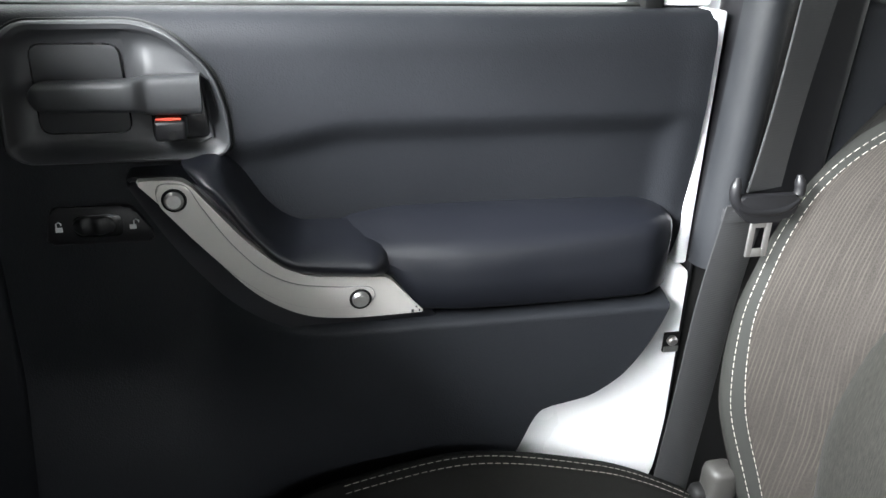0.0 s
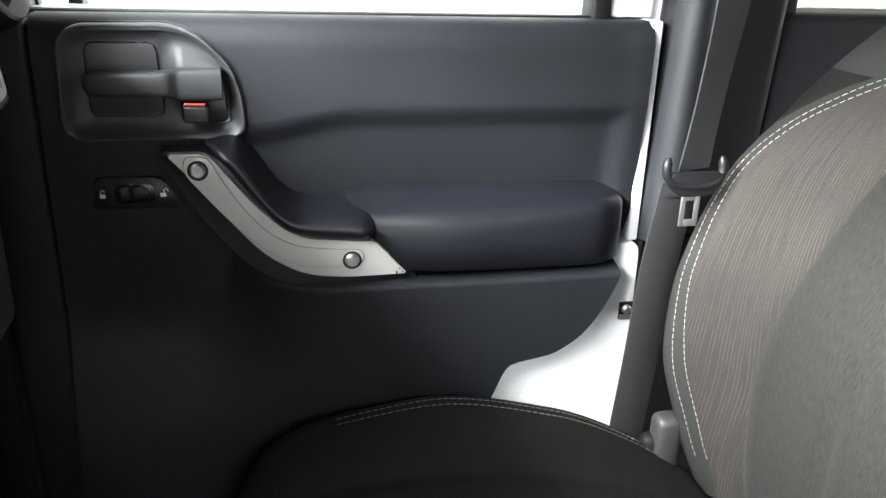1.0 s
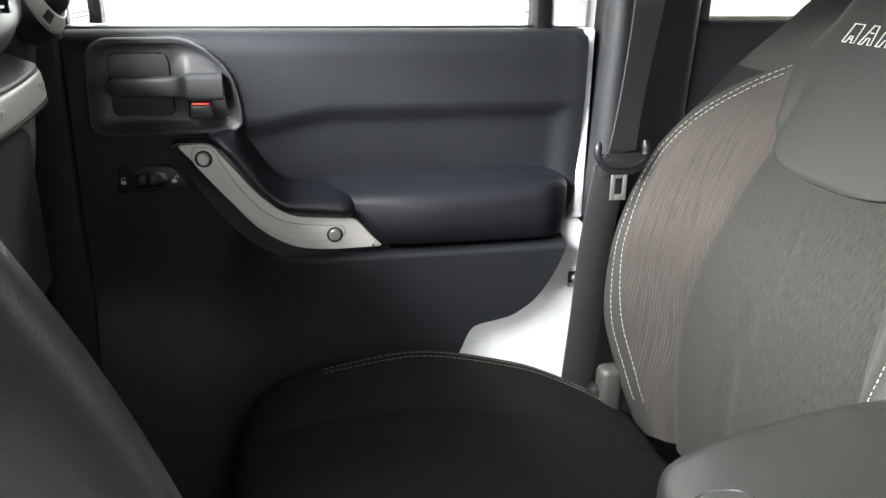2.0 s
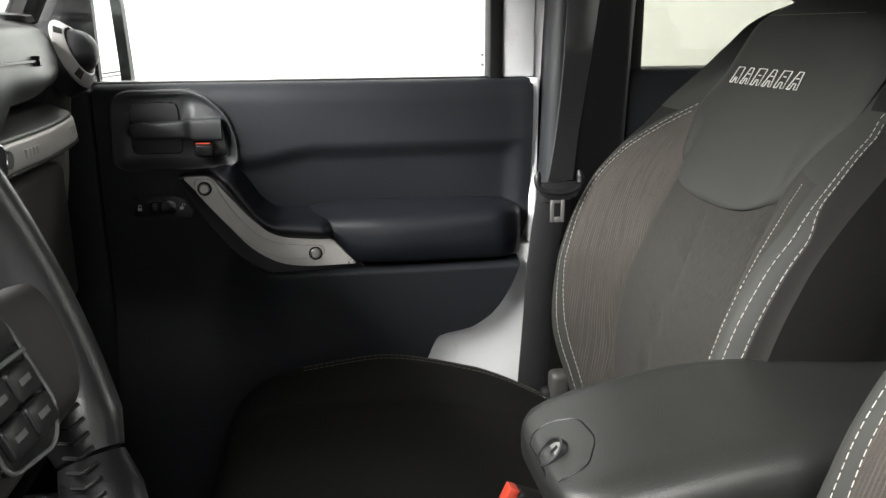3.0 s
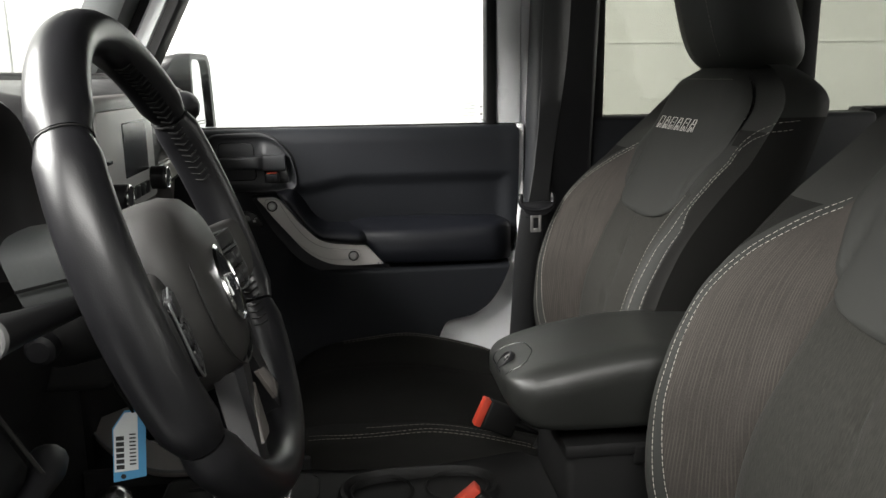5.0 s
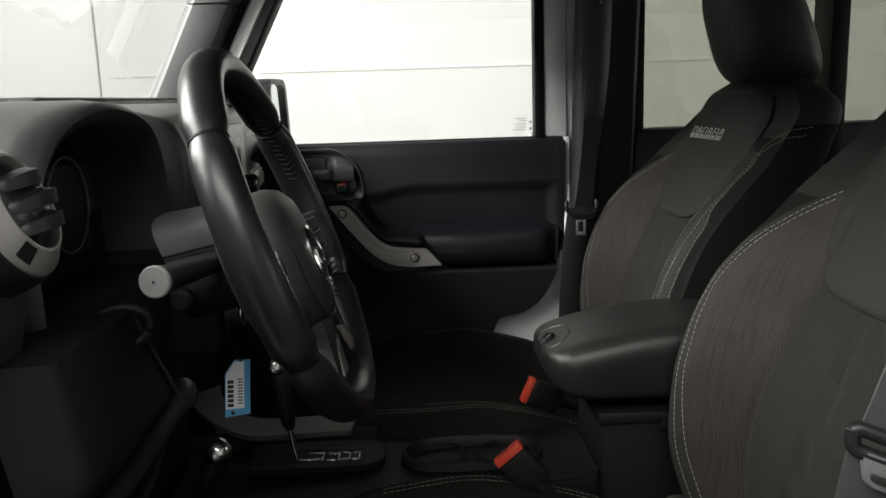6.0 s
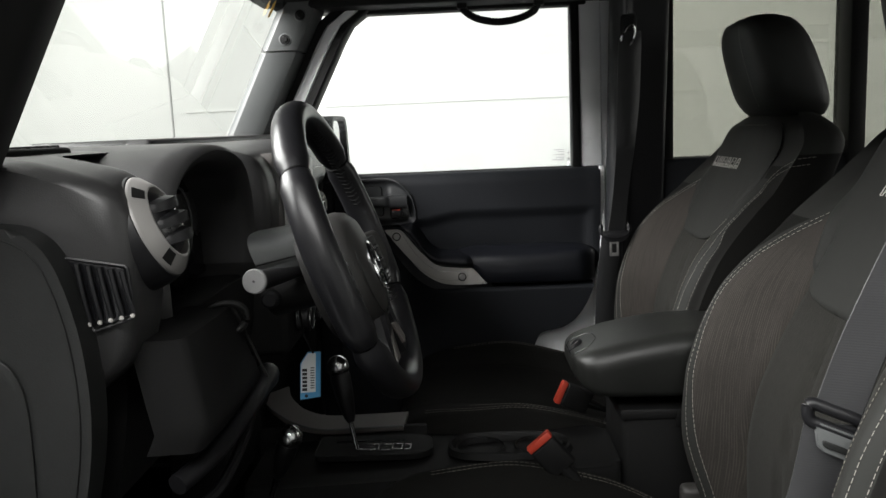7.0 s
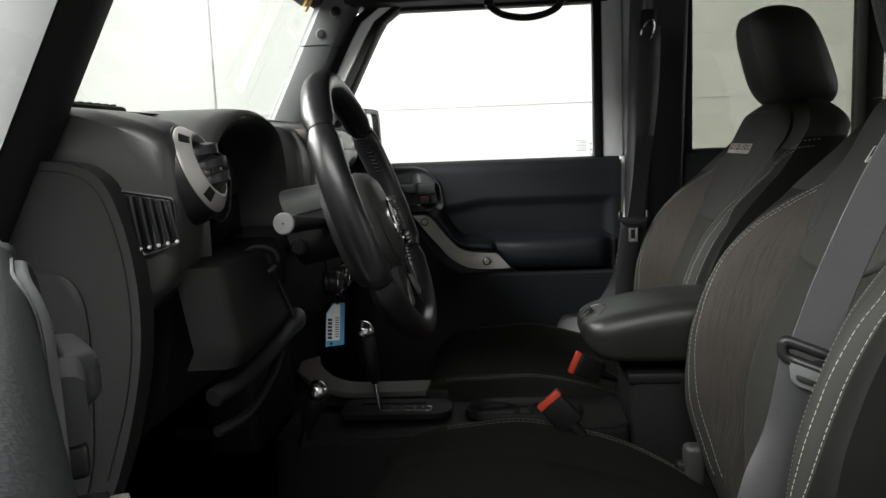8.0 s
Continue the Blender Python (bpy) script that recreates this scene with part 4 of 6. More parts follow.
        part("headrest_seam", stitches(pts), shaded_thread, head)
    for sgn in (-1, 1):
        part("headrest_post", tube([at((0.70, sgn * 0.06, 1.39)), at((0.69, sgn * 0.06, 1.44))], 0.006), black_plastic, seat)
    # cushion
    us2 = list(np.linspace(-1, 1, 57))
    rings = []
    for x in np.concatenate([np.linspace(-0.115, -0.05, 12), np.linspace(-0.042, 0.42, 42)]):
        w = interp(x, CUSH_W)
        top = [cush_at(u, x) for u in us2]
        zl = 0.70 if x > -0.07 else 0.70 + 0.08 * (-0.07 - x) / 0.05
        low = [(x + (0.03 if x < -0.05 else 0), w * 1.02, 0.80), (x + (0.05 if x < -0.05 else 0), w * 0.99, 0.73), (x + 0.04, w * 0.94, zl), (x + 0.04, -w * 0.94, zl), (x + (0.05 if x < -0.05 else 0), -w * 0.99, 0.73), (x + (0.03 if x < -0.05 else 0), -w * 1.02, 0.80)]
        rings.append([at(p) for p in top + low])
    part("cushion", loft(rings), seat_dark, seat, "dark cloth seat cushion", 60)
    for sgn in (-1, 1):
        for off in (0.80, 0.84):
            part("cushion_seam", stitches([at(cush_at(sgn * (off - 0.10 * step(0.0, -0.08, x) * (1 if off < 0.82 else 0.6)), x, 0.0006)) for x in np.linspace(-0.055 if sgn < 0 else -0.005, 0.40, 60)]), shaded_thread, seat)
    part("cushion_seam", stitches([at(cush_at(-0.66, x, 0.0006)) for x in np.linspace(0.03, 0.24, 30)]), shaded_thread, seat)
    # base and hinge covers
    part("seat_base", box(dx - 0.02, dx + 0.40, cy - 0.20, cy + 0.20, 0.585, 0.72, 0.02, 2), dark_trim, seat)
    for sgn in (-1, 1):
        part("hinge_cover", box(dx + 0.36, dx + 0.47, cy + sgn * 0.225 - 0.012, cy + sgn * 0.225 + 0.012, 0.70, 0.84, 0.010, 3), dark_trim, seat)
    part("recliner_cover", box(dx + 0.372, dx + 0.405, cy + 0.205, cy + 0.236, 0.78, 0.868, 0.010, 3), pale_plastic, seat, "pale grey plastic hinge cover")
    return seat


front_seat(0.332, 0.0, "charcoal leather and cloth front passenger seat with pale stitching")
front_seat(-0.370, -0.027, "charcoal leather and cloth driver seat with pale stitching")


# ---- seat belts ----
def passenger_belt():
    belt = thing("seat_belt", (0.40, 0.56, 0.80), "black webbing seat belt hanging on the door post", "seat belt", "seat belts")
    pts = spline([(0.430, 0.600, 1.62), (0.425, 0.592, 1.58), (0.418, 0.585, 1.45), (0.408, 0.58, 1.338), (0.396, 0.576, 1.24), (0.387, 0.574, 1.165)], 30)
    part("upper_strap", ribbon(pts, [(0.0235 + 0.004 * math.sin(i * 0.2), 0.006, 0) for i in range(30)], 0.0025), webbing, belt)
    pts = spline([(0.378, 0.580, 1.150), (0.366, 0.582, 1.05), (0.360, 0.583, 0.94), (0.354, 0.586, 0.83), (0.350, 0.590, 0.72)], 24)
    part("lower_strap", ribbon(pts, (0.026, 0.006, 0), 0.0025), webbing, belt)
    part("hem", box(0.352, 0.379, 0.574, 0.580, 1.133, 1.146, 0.001), webbing, belt)
    def slid(x):
        return 0.381 + (x - 0.3875) * 0.84
    hook = spline([(slid(x), y, z) for x, y, z in ((0.350, 0.561, 1.182), (0.348, 0.559, 1.168), (0.353, 0.558, 1.158), (0.366, 0.557, 1.152), (0.387, 0.557, 1.150), (0.408, 0.557, 1.152), (0.421, 0.558, 1.158), (0.426, 0.559, 1.168), (0.424, 0.561, 1.182))], 36)
    tongue = part("tongue", tube(hook, [0.0025, 0.0038] + [0.0052] * 32 + [0.0038, 0.0025], 10), black_plastic, belt, "black hooked tongue with a steel plate")
    body = rounded([(slid(0.350), 1.166), (slid(0.425), 1.166), (slid(0.424), 1.152), (slid(0.411), 1.140), (slid(0.366), 1.140), (slid(0.351), 1.152)], 0.007, 5)
    part("tongue_body", plate(body, on_side(0.5535), 0.008, 0.003, 3), black_plastic, tongue)
    steel_plate = bmesh.new()
    for x0, x1, z0, z1 in ((0.3675, 0.3730, 1.106, 1.144), (0.3835, 0.3890, 1.106, 1.144), (0.3730, 0.3835, 1.106, 1.114), (0.3730, 0.3835, 1.135, 1.144)):
        box(x0, x1, 0.5545, 0.5575, z0, z1, 0.0008, bm=steel_plate)
    part("steel_plate", steel_plate, steel, tongue, "steel belt tongue plate")
    # upper turning loop
    loop = tube(spline([(0.408, 0.598, 1.585), (0.405, 0.590, 1.60), (0.418, 0.586, 1.628), (0.432, 0.586, 1.632), (0.436, 0.590, 1.612), (0.428, 0.594, 1.590), (0.408, 0.598, 1.585)], 28), 0.0035, 8)
    part("turning_loop", loop, satin_chrome, belt, "dark steel turning loop")
    part("loop_cover", box(0.405, 0.445, 0.600, 0.625, 1.575, 1.66, 0.010, 3), black_plastic, belt)


def driver_belt():
    belt = thing("seat_belt", (0.40, -0.52, 0.80), "black webbing seat belt lying across the driver seat", "seat belt", "seat belts")
    up = spline([(0.60, -0.66, 1.62), (0.535, -0.615, 1.48), (0.470, -0.575, 1.345), (0.422, -0.556, 1.22), (0.391, -0.551, 1.126)], 30)
    part("upper_strap", ribbon(up, [(0.020, -0.010, 0)] * 30, 0.0025), webbing, belt)
    low = spline([(0.388, -0.551, 1.116), (0.373, -0.551, 1.04), (0.347, -0.555, 0.975), (0.327, -0.570, 0.88), (0.33, -0.61, 0.74)], 24)
    part("lower_strap", ribbon(low, (0.025, -0.008, 0), 0.0025), webbing, belt)
    fr = bmesh.new()
    c = Vector((0.388, -0.557, 1.120))
    pts = rounded([(-0.026, -0.009), (-0.026, 0.010), (0.028, 0.010), (0.028, -0.009)], 0.007, 5)

    def on_belt(a, b, d=0.0):
        return Vector((c.x + a * 0.93, c.y - a * 0.30 - d, c.z + b - a * 0.34))
    path = [on_belt(a, b) for a, b in pts]
    tube(path + path[:1], 0.0062, 10, bm=fr)
    t = part("tongue", fr, black_plastic, belt, "black plastic belt tongue frame")
    lip = rounded([(-0.021, -0.006), (-0.017, -0.034), (0.017, -0.034), (0.021, -0.006)], 0.005, 4)
    part("tongue_plate", plate(lip, lambda a, b, d: on_belt(a, b, 0.006 - d), 0.006, 0.002), grey_trim, t, "grey tongue plate")
    part("tongue_ridge", plate(rounded([(-0.015, -0.022), (-0.014, -0.029), (0.014, -0.029), (0.015, -0.022)], 0.003, 3), lambda a, b, d: on_belt(a, b, 0.0075 - d), 0.004, 0.001), cap_plastic, t)


def buckle(top, lean, turn, label):
    b = thing("belt_buckle", (top[0] + 0.03, top[1], 0.74), label, "buckle", "belt buckles")
    m = Matrix.Translation(top) @ Matrix.Rotation(radians(turn), 4, "Z") @ Matrix.Rotation(radians(lean), 4, "Y")
    part("housing", turned(box(-0.0215, 0.0215, -0.0095, 0.0095, -0.060, -0.009, 0.004, 3), m), dark_trim, b)
    part("red_button", turned(box(-0.0215, 0.0215, -0.0078, 0.0078, -0.0088, 0.002, 0.0018, 2), m), red_plastic, b, "orange-red release button")
    part("slot", turned(box(-0.014, 0.014, 0.0079, 0.0100, -0.004, -0.0015, 0), m), cluster_black, b)
    part("stalk", tube([m @ Vector((0, 0, -0.055)), m @ Vector((0.0, 0, -0.11)), (top[0] + 0.03, top[1], 0.74)], 0.010), dark_trim, b)


passenger_belt()
driver_belt()
buckle((0.193, 0.104, 0.936), -65, 4, "black belt buckle with a red button beside the passenger seat")
buckle((0.131, -0.152, 0.947), -42, -6, "black belt buckle with a red button beside the driver seat")


# ---- centre console ----
def console():
    con = thing("centre_console", (0.1, 0.0, 0.58), "black plastic centre console with padded armrest lid and cup holders", "console")
    LID_TOP = [(0.197, 1.042), (0.203, 1.049), (0.22, 1.0575), (0.25, 1.067), (0.29, 1.0755), (0.37, 1.0865), (0.44, 1.0875), (0.565, 1.078)]
    LID_LOW = [(0.197, 1.022), (0.203, 1.012), (0.212, 1.002), (0.235, 0.990), (0.27, 0.9865), (0.565, 0.985)]
    LID_HALF = [(0.197, 0.045), (0.200, 0.062), (0.206, 0.076), (0.215, 0.087), (0.235, 0.0955), (0.28, 0.0985), (0.54, 0.0985), (0.565, 0.088)]
    lid_rings = []
    for x in np.concatenate([np.linspace(0.197, 0.206, 7), np.linspace(0.209, 0.24, 9), np.linspace(0.25, 0.54, 16), np.linspace(0.545, 0.565, 4)]):
        hw, zt, zb = interp(x, LID_HALF), interp(x, LID_TOP), interp(x, LID_LOW)
        rt = min(0.034, (zt - zb) * 0.46)
        rb = min(0.014, (zt - zb) * 0.3)
        sec = rounded([(-hw, zt - 0.002), (0, zt + 0.0015), (hw, zt - 0.002), (hw * 0.965, zb), (-hw * 0.965, zb)], [rt, 0.05, rt, rb, rb], 7)
        lid_rings.append([(x, b, c) for b, c in sec])
    lid = part("armrest_lid", loft(lid_rings), lid_leather, con, "grained black armrest lid", 60)

    # latch flap in the lid's nose, marked by its seam, with a key lock
    def lid_top(x, y):
        hw, zt = interp(x, LID_HALF), interp(x, LID_TOP)
        fall = max(0.0, abs(y) - hw + 0.034) / 0.034
        return Vector((x, y, zt - 0.0015 * abs(y) / hw - 0.017 * min(1, fall) ** 2 + 0.0006))
    seam = spline(rounded([(0.1985, -0.046), (0.1985, 0.030), (0.218, 0.036), (0.240, 0.024), (0.243, -0.014), (0.226, -0.046)], 0.010, 5), 120)
    part("latch_seam", tube([lid_top(max(0.1982, a), b) for a, b in seam] + [lid_top(max(0.1982, seam[0][0]), seam[0][1])], 0.0008, 6), cluster_black, lid)
    m = Matrix.Translation(lid_top(0.2075, -0.008)) @ Matrix.Rotation(radians(-48), 4, "Y")
    b = bmesh.new()
    for r0, r1, h0, h1 in ((0.0150, 0.0145, -0.004, 0.0022), (0.0145, 0.0125, 0.0022, 0.0026), (0.0125, 0.0112, 0.0026, -0.003)):
        loft([[m @ Vector((r * math.cos(t), r * 0.9 * math.sin(t), h)) for t in np.linspace(0, 2 * math.pi, 26, endpoint=False)] for r, h in ((r0, h0), (r1, h1))], caps=False, bm=b)
    part("latch_ring", b, black_plastic, lid)
    b = bmesh.new()
    loft([[m @ Vector((r * math.cos(t), r * 0.9 * math.sin(t), h)) for t in np.linspace(0, 2 * math.pi, 26, endpoint=False)] for r, h in ((0.0112, -0.003), (0.0108, -0.0005))], bm=b)
    key = part("lock_barrel", b, steel, lid, "steel key lock in the lid latch")
    part("key_slot", turned(box(-0.0075, 0.0075, -0.0016, 0.0016, -0.001, 0.0004, 0), m), cluster_black, key)
    part("storage_box", box(0.272, 0.56, -0.082, 0.082, 0.585, 0.965, 0.012, 3), dark_trim, con)
    part("box_catch", box(0.355, 0.385, -0.087, -0.080, 0.935, 0.962, 0.004, 3), dark_trim, con)
    part("box_rim", box(0.268, 0.562, -0.086, 0.086, 0.948, 0.966, 0.004, 2), dark_trim, con)
    # tunnel cover with shifter tray and cup holders
    top = rounded([(-0.34, -0.105), (-0.34, 0.105), (0.27, 0.085), (0.27, -0.095)], 0.02, 4)
    bm = plate(top, lambda a, b, d: (a, b, 0.878 - 0.02 * step(0.0, -0.34, a) - d), 0.29, 0.012, 4)
    part("tunnel_cover", bm, dark_trim, con)
    # raised cup holder surround with two wells
    out = []
    for k in range(56):
        t = 2 * math.pi * k / 56
        cx, sx = math.cos(t), math.sin(t)
        out.append((0.095 + 0.103 * math.copysign(abs(cx) ** 0.6, cx), -0.005 + 0.050 * math.copysign(abs(sx) ** 0.8, sx)))
    bm = loft([[(0.095 + (a - 0.095) * f, -0.005 + (b + 0.005) * g, z) for a, b in out] for f, g, z in ((1.03, 1.06, 0.876), (1.0, 1.0, 0.886), (0.955, 0.91, 0.8875), (0.93, 0.86, 0.884), (0.90, 0.80, 0.870), (0.87, 0.76, 0.815))], caps=False)
    part("cup_tray", bm, dark_trim, con)
    for cx in (0.046, 0.145):
        w = loft([[(cx + r * math.cos(t), -0.005 + r * math.sin(t), z) for t in np.linspace(0, 2 * math.pi, 30, endpoint=False)] for r, z in ((0.043, 0.8795), (0.0405, 0.882), (0.038, 0.8795))], caps=False)
        part("cup_ring", w, dark_trim, con)
    # shifter plate with its slot and chrome gate marks
    sh = rounded([(-0.235, -0.034), (-0.235, 0.056), (-0.058, 0.056), (-0.036, 0.040), (-0.036, -0.014), (-0.060, -0.034)], [0.012, 0.012, 0.02, 0.01, 0.01, 0.02], 4)
    gate = part("shifter_plate", plate(sh, lambda a, b, d: (a, b, 0.8825 - d), 0.010, 0.003, 3), dark_trim, con, "black shifter plate with chrome gate marks")
    part("shift_slot", box(-0.205, -0.085, 0.022, 0.030, 0.8822, 0.8832, 0), cluster_black, gate)
    part("plate_rim", tube([(a, b, 0.8822) for a, b in sh + sh[:1]], 0.0012, 6), dark_trim, gate)
    for x0, x1, y in ((-0.164, -0.132, -0.012), (-0.150, -0.124, 0.010), (-0.122, -0.108, -0.016), (-0.120, -0.106, 0.006), (-0.102, -0.090, -0.014), (-0.100, -0.088, 0.008), (-0.084, -0.074, -0.016), (-0.084, -0.074, 0.006)):
        part("gate_mark", box(x0, x1, y - 0.0022, y + 0.0022, 0.882, 0.8850, 0.0008, 1), satin_chrome, gate, "raised chrome gate mark")
    for x in (-0.128, -0.104, -0.088, -0.073):
        part("gate_mark", box(x - 0.0016, x + 0.0016, -0.016, 0.009, 0.882, 0.8850, 0.0008, 1), satin_chrome, gate, "raised chrome gate mark")
    # grey moulded band that sweeps round the foot of the centre stack
    path = spline([(-0.352, 0.205, 0.918), (-0.338, 0.178, 0.906), (-0.315, 0.150, 0.898), (-0.285, 0.122, 0.892), (-0.24, 0.103, 0.887), (-0.17, 0.106, 0.886), (-0.09, 0.118, 0.884)], 30)
    wide = [(-0.024 + 0.021 * min(1, i / 16), -0.020 - 0.012 * min(1, i / 16), -0.003) for i in range(30)]
    part("stack_band", ribbon(path, wide, 0.008), band_grey, con, "dull grey moulded band")
    edge = [(p[0] + w[0], p[1] + w[1], p[2] + 0.003) for p, w in zip(path, wide)]
    part("band_edge", tube(edge, 0.0024, 6), grey_trim, con)
    part("side_panel", box(-0.36, -0.05, 0.092, 0.104, 0.585, 0.885, 0.004), dark_trim, con)


console()


def lever(foot, head, grip_len, rod_r, label, name):
    f, h = Vector(foot), Vector(head)
    ob = thing(name, foot, label, "lever")
    d = (h - f).normalized()
    part("rod", tube([f, h - d * grip_len * 0.9], rod_r), chrome, ob, "bright steel rod")
    g0 = h - d * grip_len
    part("grip", tube([g0 + d * grip_len * s for s in (0, 0.1, 0.3, 0.6, 0.85, 0.93)], [0.006, 0.010, 0.013, 0.0165, 0.0175, 0.016], 16), black_plastic, ob, "black tapered grip")
    part("end_cap", tube([h - d * (0.014 - 0.0195 * (1 - math.cos(u))) for u in np.linspace(0.35, math.pi * 0.97, 10)], [0.0195 * math.sin(u) for u in np.linspace(0.35, math.pi * 0.97, 10)], 20), satin_chrome, ob, "chrome end cap")


lever((-0.164, -0.014, 0.886), (-0.188, -0.006, 1.024), 0.092, 0.0042, "black gear lever with a chrome cap and bright rod", "gear_lever")
lever((-0.285, -0.125, 0.86), (-0.249, -0.138, 0.955), 0.07, 0.006, "black transfer lever with a chrome cap", "transfer_lever")


# ---- steering wheel ----
def steering_wheel():
    C = Vector((-0.096, -0.394, 1.284))
    tilt = radians(19.7)
    up, nrm, lat = Vector((-math.sin(tilt), 0, math.cos(tilt))), Vector((math.cos(tilt), 0, math.sin(tilt))), Vector((0, 1, 0))
    wheel = thing("steering_wheel", C, "black leather steering wheel with laced rim and grey lower spokes", "steering wheel")

    def at(a, b, c=0.0):
        """a to the passenger side, b up in the wheel's plane, c towards the driver."""
        return C + lat * a + up * b + nrm * c
    R = 0.1645

    def rim(t0, t1, n, rr, name, label=""):
        rings = []
        for k in range(n + 1):
            t = t0 + (t1 - t0) * k / n
            ends = min(1, 0.80 + min(k, n - k) * 0.10)
            ring = []
            for j in range(18):
                a = 2 * math.pi * j / 18
                r, h = R + math.cos(a) * rr * 0.92 * ends, math.sin(a) * rr * 1.12 * ends
                ring.append(at(math.sin(t) * r, math.cos(t) * r * 1.01, h))
            rings.append(ring)
        return part(name, loft(rings), wheel_leather, wheel, label, 50)
    a1, a2 = radians(52), radians(118)
    rim(-a1, a1, 40, 0.0165, "rim_top", "smooth black upper rim")
    rim(a1 + 0.012, a2, 26, 0.0165, "rim_side")
    rim(-a2, -a1 - 0.012, 26, 0.0165, "rim_side")
    rim(a2 + 0.012, 2 * math.pi - a2 - 0.012, 44, 0.0160, "rim_bottom")
    for t in (a1 + 0.006, -a1 - 0.006):
        ring = [at(math.sin(t) * (R + math.cos(a) * 0.0130), math.cos(t) * (R + math.cos(a) * 0.0130), math.sin(a) * 0.0156) for a in np.linspace(0, 2 * math.pi, 20)]
        part("rim_joint", tube(ring, 0.0007, 5), dark_trim, wheel)
    # lacing along the inner side of the rim
    for sgn, d0, d1 in ((-1, 18, 75), (1, 18, 75), (-1, 101, 130), (1, 101, 130)):
        lace = bmesh.new()
        for k in range(round((d1 - d0) / 2.4)):
            t = sgn * radians(d0 + 2.4 * k)
            for h0, h1 in ((0.0085, 0.002), (-0.0045, 0.002)):
                r0, r1 = R - 0.0141, R - 0.0156
                dt = sgn * 0.018
                tube([at(math.sin(t) * r0, math.cos(t) * r0, h0), at(math.sin(t + dt) * r1, math.cos(t + dt) * r1, h1)], 0.0010, 5, bm=lace)
        part("rim_lacing", lace, dark_trim, wheel, "black herringbone lacing")
    # centre pad
    rings = []
    for f, c in ((1.0, -0.050), (1.02, -0.024), (1.0, -0.007), (0.93, 0.004), (0.78, 0.0115), (0.5, 0.0160), (0.2, 0.0175)):
        ring = []
        for k in range(48):
            t = 2 * math.pi * k / 48
            cx, sx = math.cos(t), math.sin(t)
            w = 0.066 if sx > 0 else 0.066 - 0.014 * (-sx) ** 1.5
            ring.append(at(f * w * math.copysign(abs(cx) ** 0.75, cx), f * (0.070 if sx < 0 else 0.070) * math.copysign(abs(sx) ** 0.8, sx) - 0.022, c))
        rings.append(ring)
    pad = part("horn_pad", loft(rings), pad_plastic, wheel, "black horn pad", 50)
    line = []
    for k in range(61):
        t = 2 * math.pi * k / 60
        cx, sx = math.cos(t), math.sin(t)
        line.append(at(0.054 * math.copysign(abs(cx) ** 0.9, cx), 0.058 * math.copysign(abs(sx) ** 0.85, sx) - 0.026, 0.0105))
    part("pad_seam", tube(line, 0.0009, 5), cap_plastic, pad)
    em = thing_ring(lambda a, b, d: at(a, b - 0.026, d), 0.020, 0.0265, 0.0145)
    part("emblem_ring", em, chrome, pad, "chrome emblem ring")
    part("emblem_disc", plate([(0.0205 * math.cos(t), 0.026 * math.sin(t) - 0.026) for t in np.linspace(0, 2 * math.pi, 36, endpoint=False)], lambda a, b, d: at(a, b, 0.0195 - d), 0.004, 0), cluster_black, pad)
    mk = bmesh.new()
    for a0, a1_, b0, b1 in ((-0.020, 0.020, -0.0015, 0.0015), (-0.018, -0.012, -0.010, 0.008), (-0.005, 0.001, -0.008, 0.008), (0.008, 0.014, -0.011, 0.006)):
        q = plate([(a0, b0), (a1_, b0), (a1_, b1), (a0, b1)], lambda a, b, d: at(a * 0.75, b * 0.75 - 0.026, 0.0215 - d), 0.002, 0)
        me = bpy.data.meshes.new("tmp")
        q.to_mesh(me)
        mk.from_mesh(me)
        q.free()
    part("emblem_mark", mk, chrome, pad, "plain chrome emblem bars")
    # side spokes with button pods
    def dish(a, b, c=0.0):
        """As at, but rising towards the rim."""
        return at(a, b, c - 0.002 + (abs(a) - 0.106) * 0.20)

    for sgn in (-1, 1):
        sp = []
        for s in np.linspace(0, 1, 10):
            a = sgn * (0.050 + 0.102 * s)
            hh = 0.037 - 0.010 * s
            sp.append([dish(a, -0.026 + hh * math.copysign(abs(math.cos(u)) ** 0.6, math.cos(u)), -0.005 + 0.0115 * math.copysign(abs(math.sin(u)) ** 0.6, math.sin(u))) for u in np.linspace(0, 2 * math.pi, 24, endpoint=False)])
        spoke = part("side_spoke", loft(sp), pad_plastic, wheel)
        pod = rounded([(sgn * 0.083, -0.051), (sgn * 0.083, 0.001), (sgn * 0.119, -0.004), (sgn * 0.122, -0.043), (sgn * 0.111, -0.055)], 0.006, 4)
        part("pod_frame", tube([dish(a, b, 0.0085) for a, b in pod] + [dish(*pod[0], 0.0085)], 0.0009, 6), grey_trim, spoke, "thin grey pod frame")
        part("pod_face", plate(pod, lambda a, b, d: dish(a, b, 0.0085 - d), 0.006, 0.001), cluster_black, spoke)
        keys = [(0.0865, -0.014, 0.030, 0.012)] + [(0.0870 + i * 0.016, -0.033 - j * 0.0145, 0.0145, 0.0125) for i in range(2) for j in range(2)]
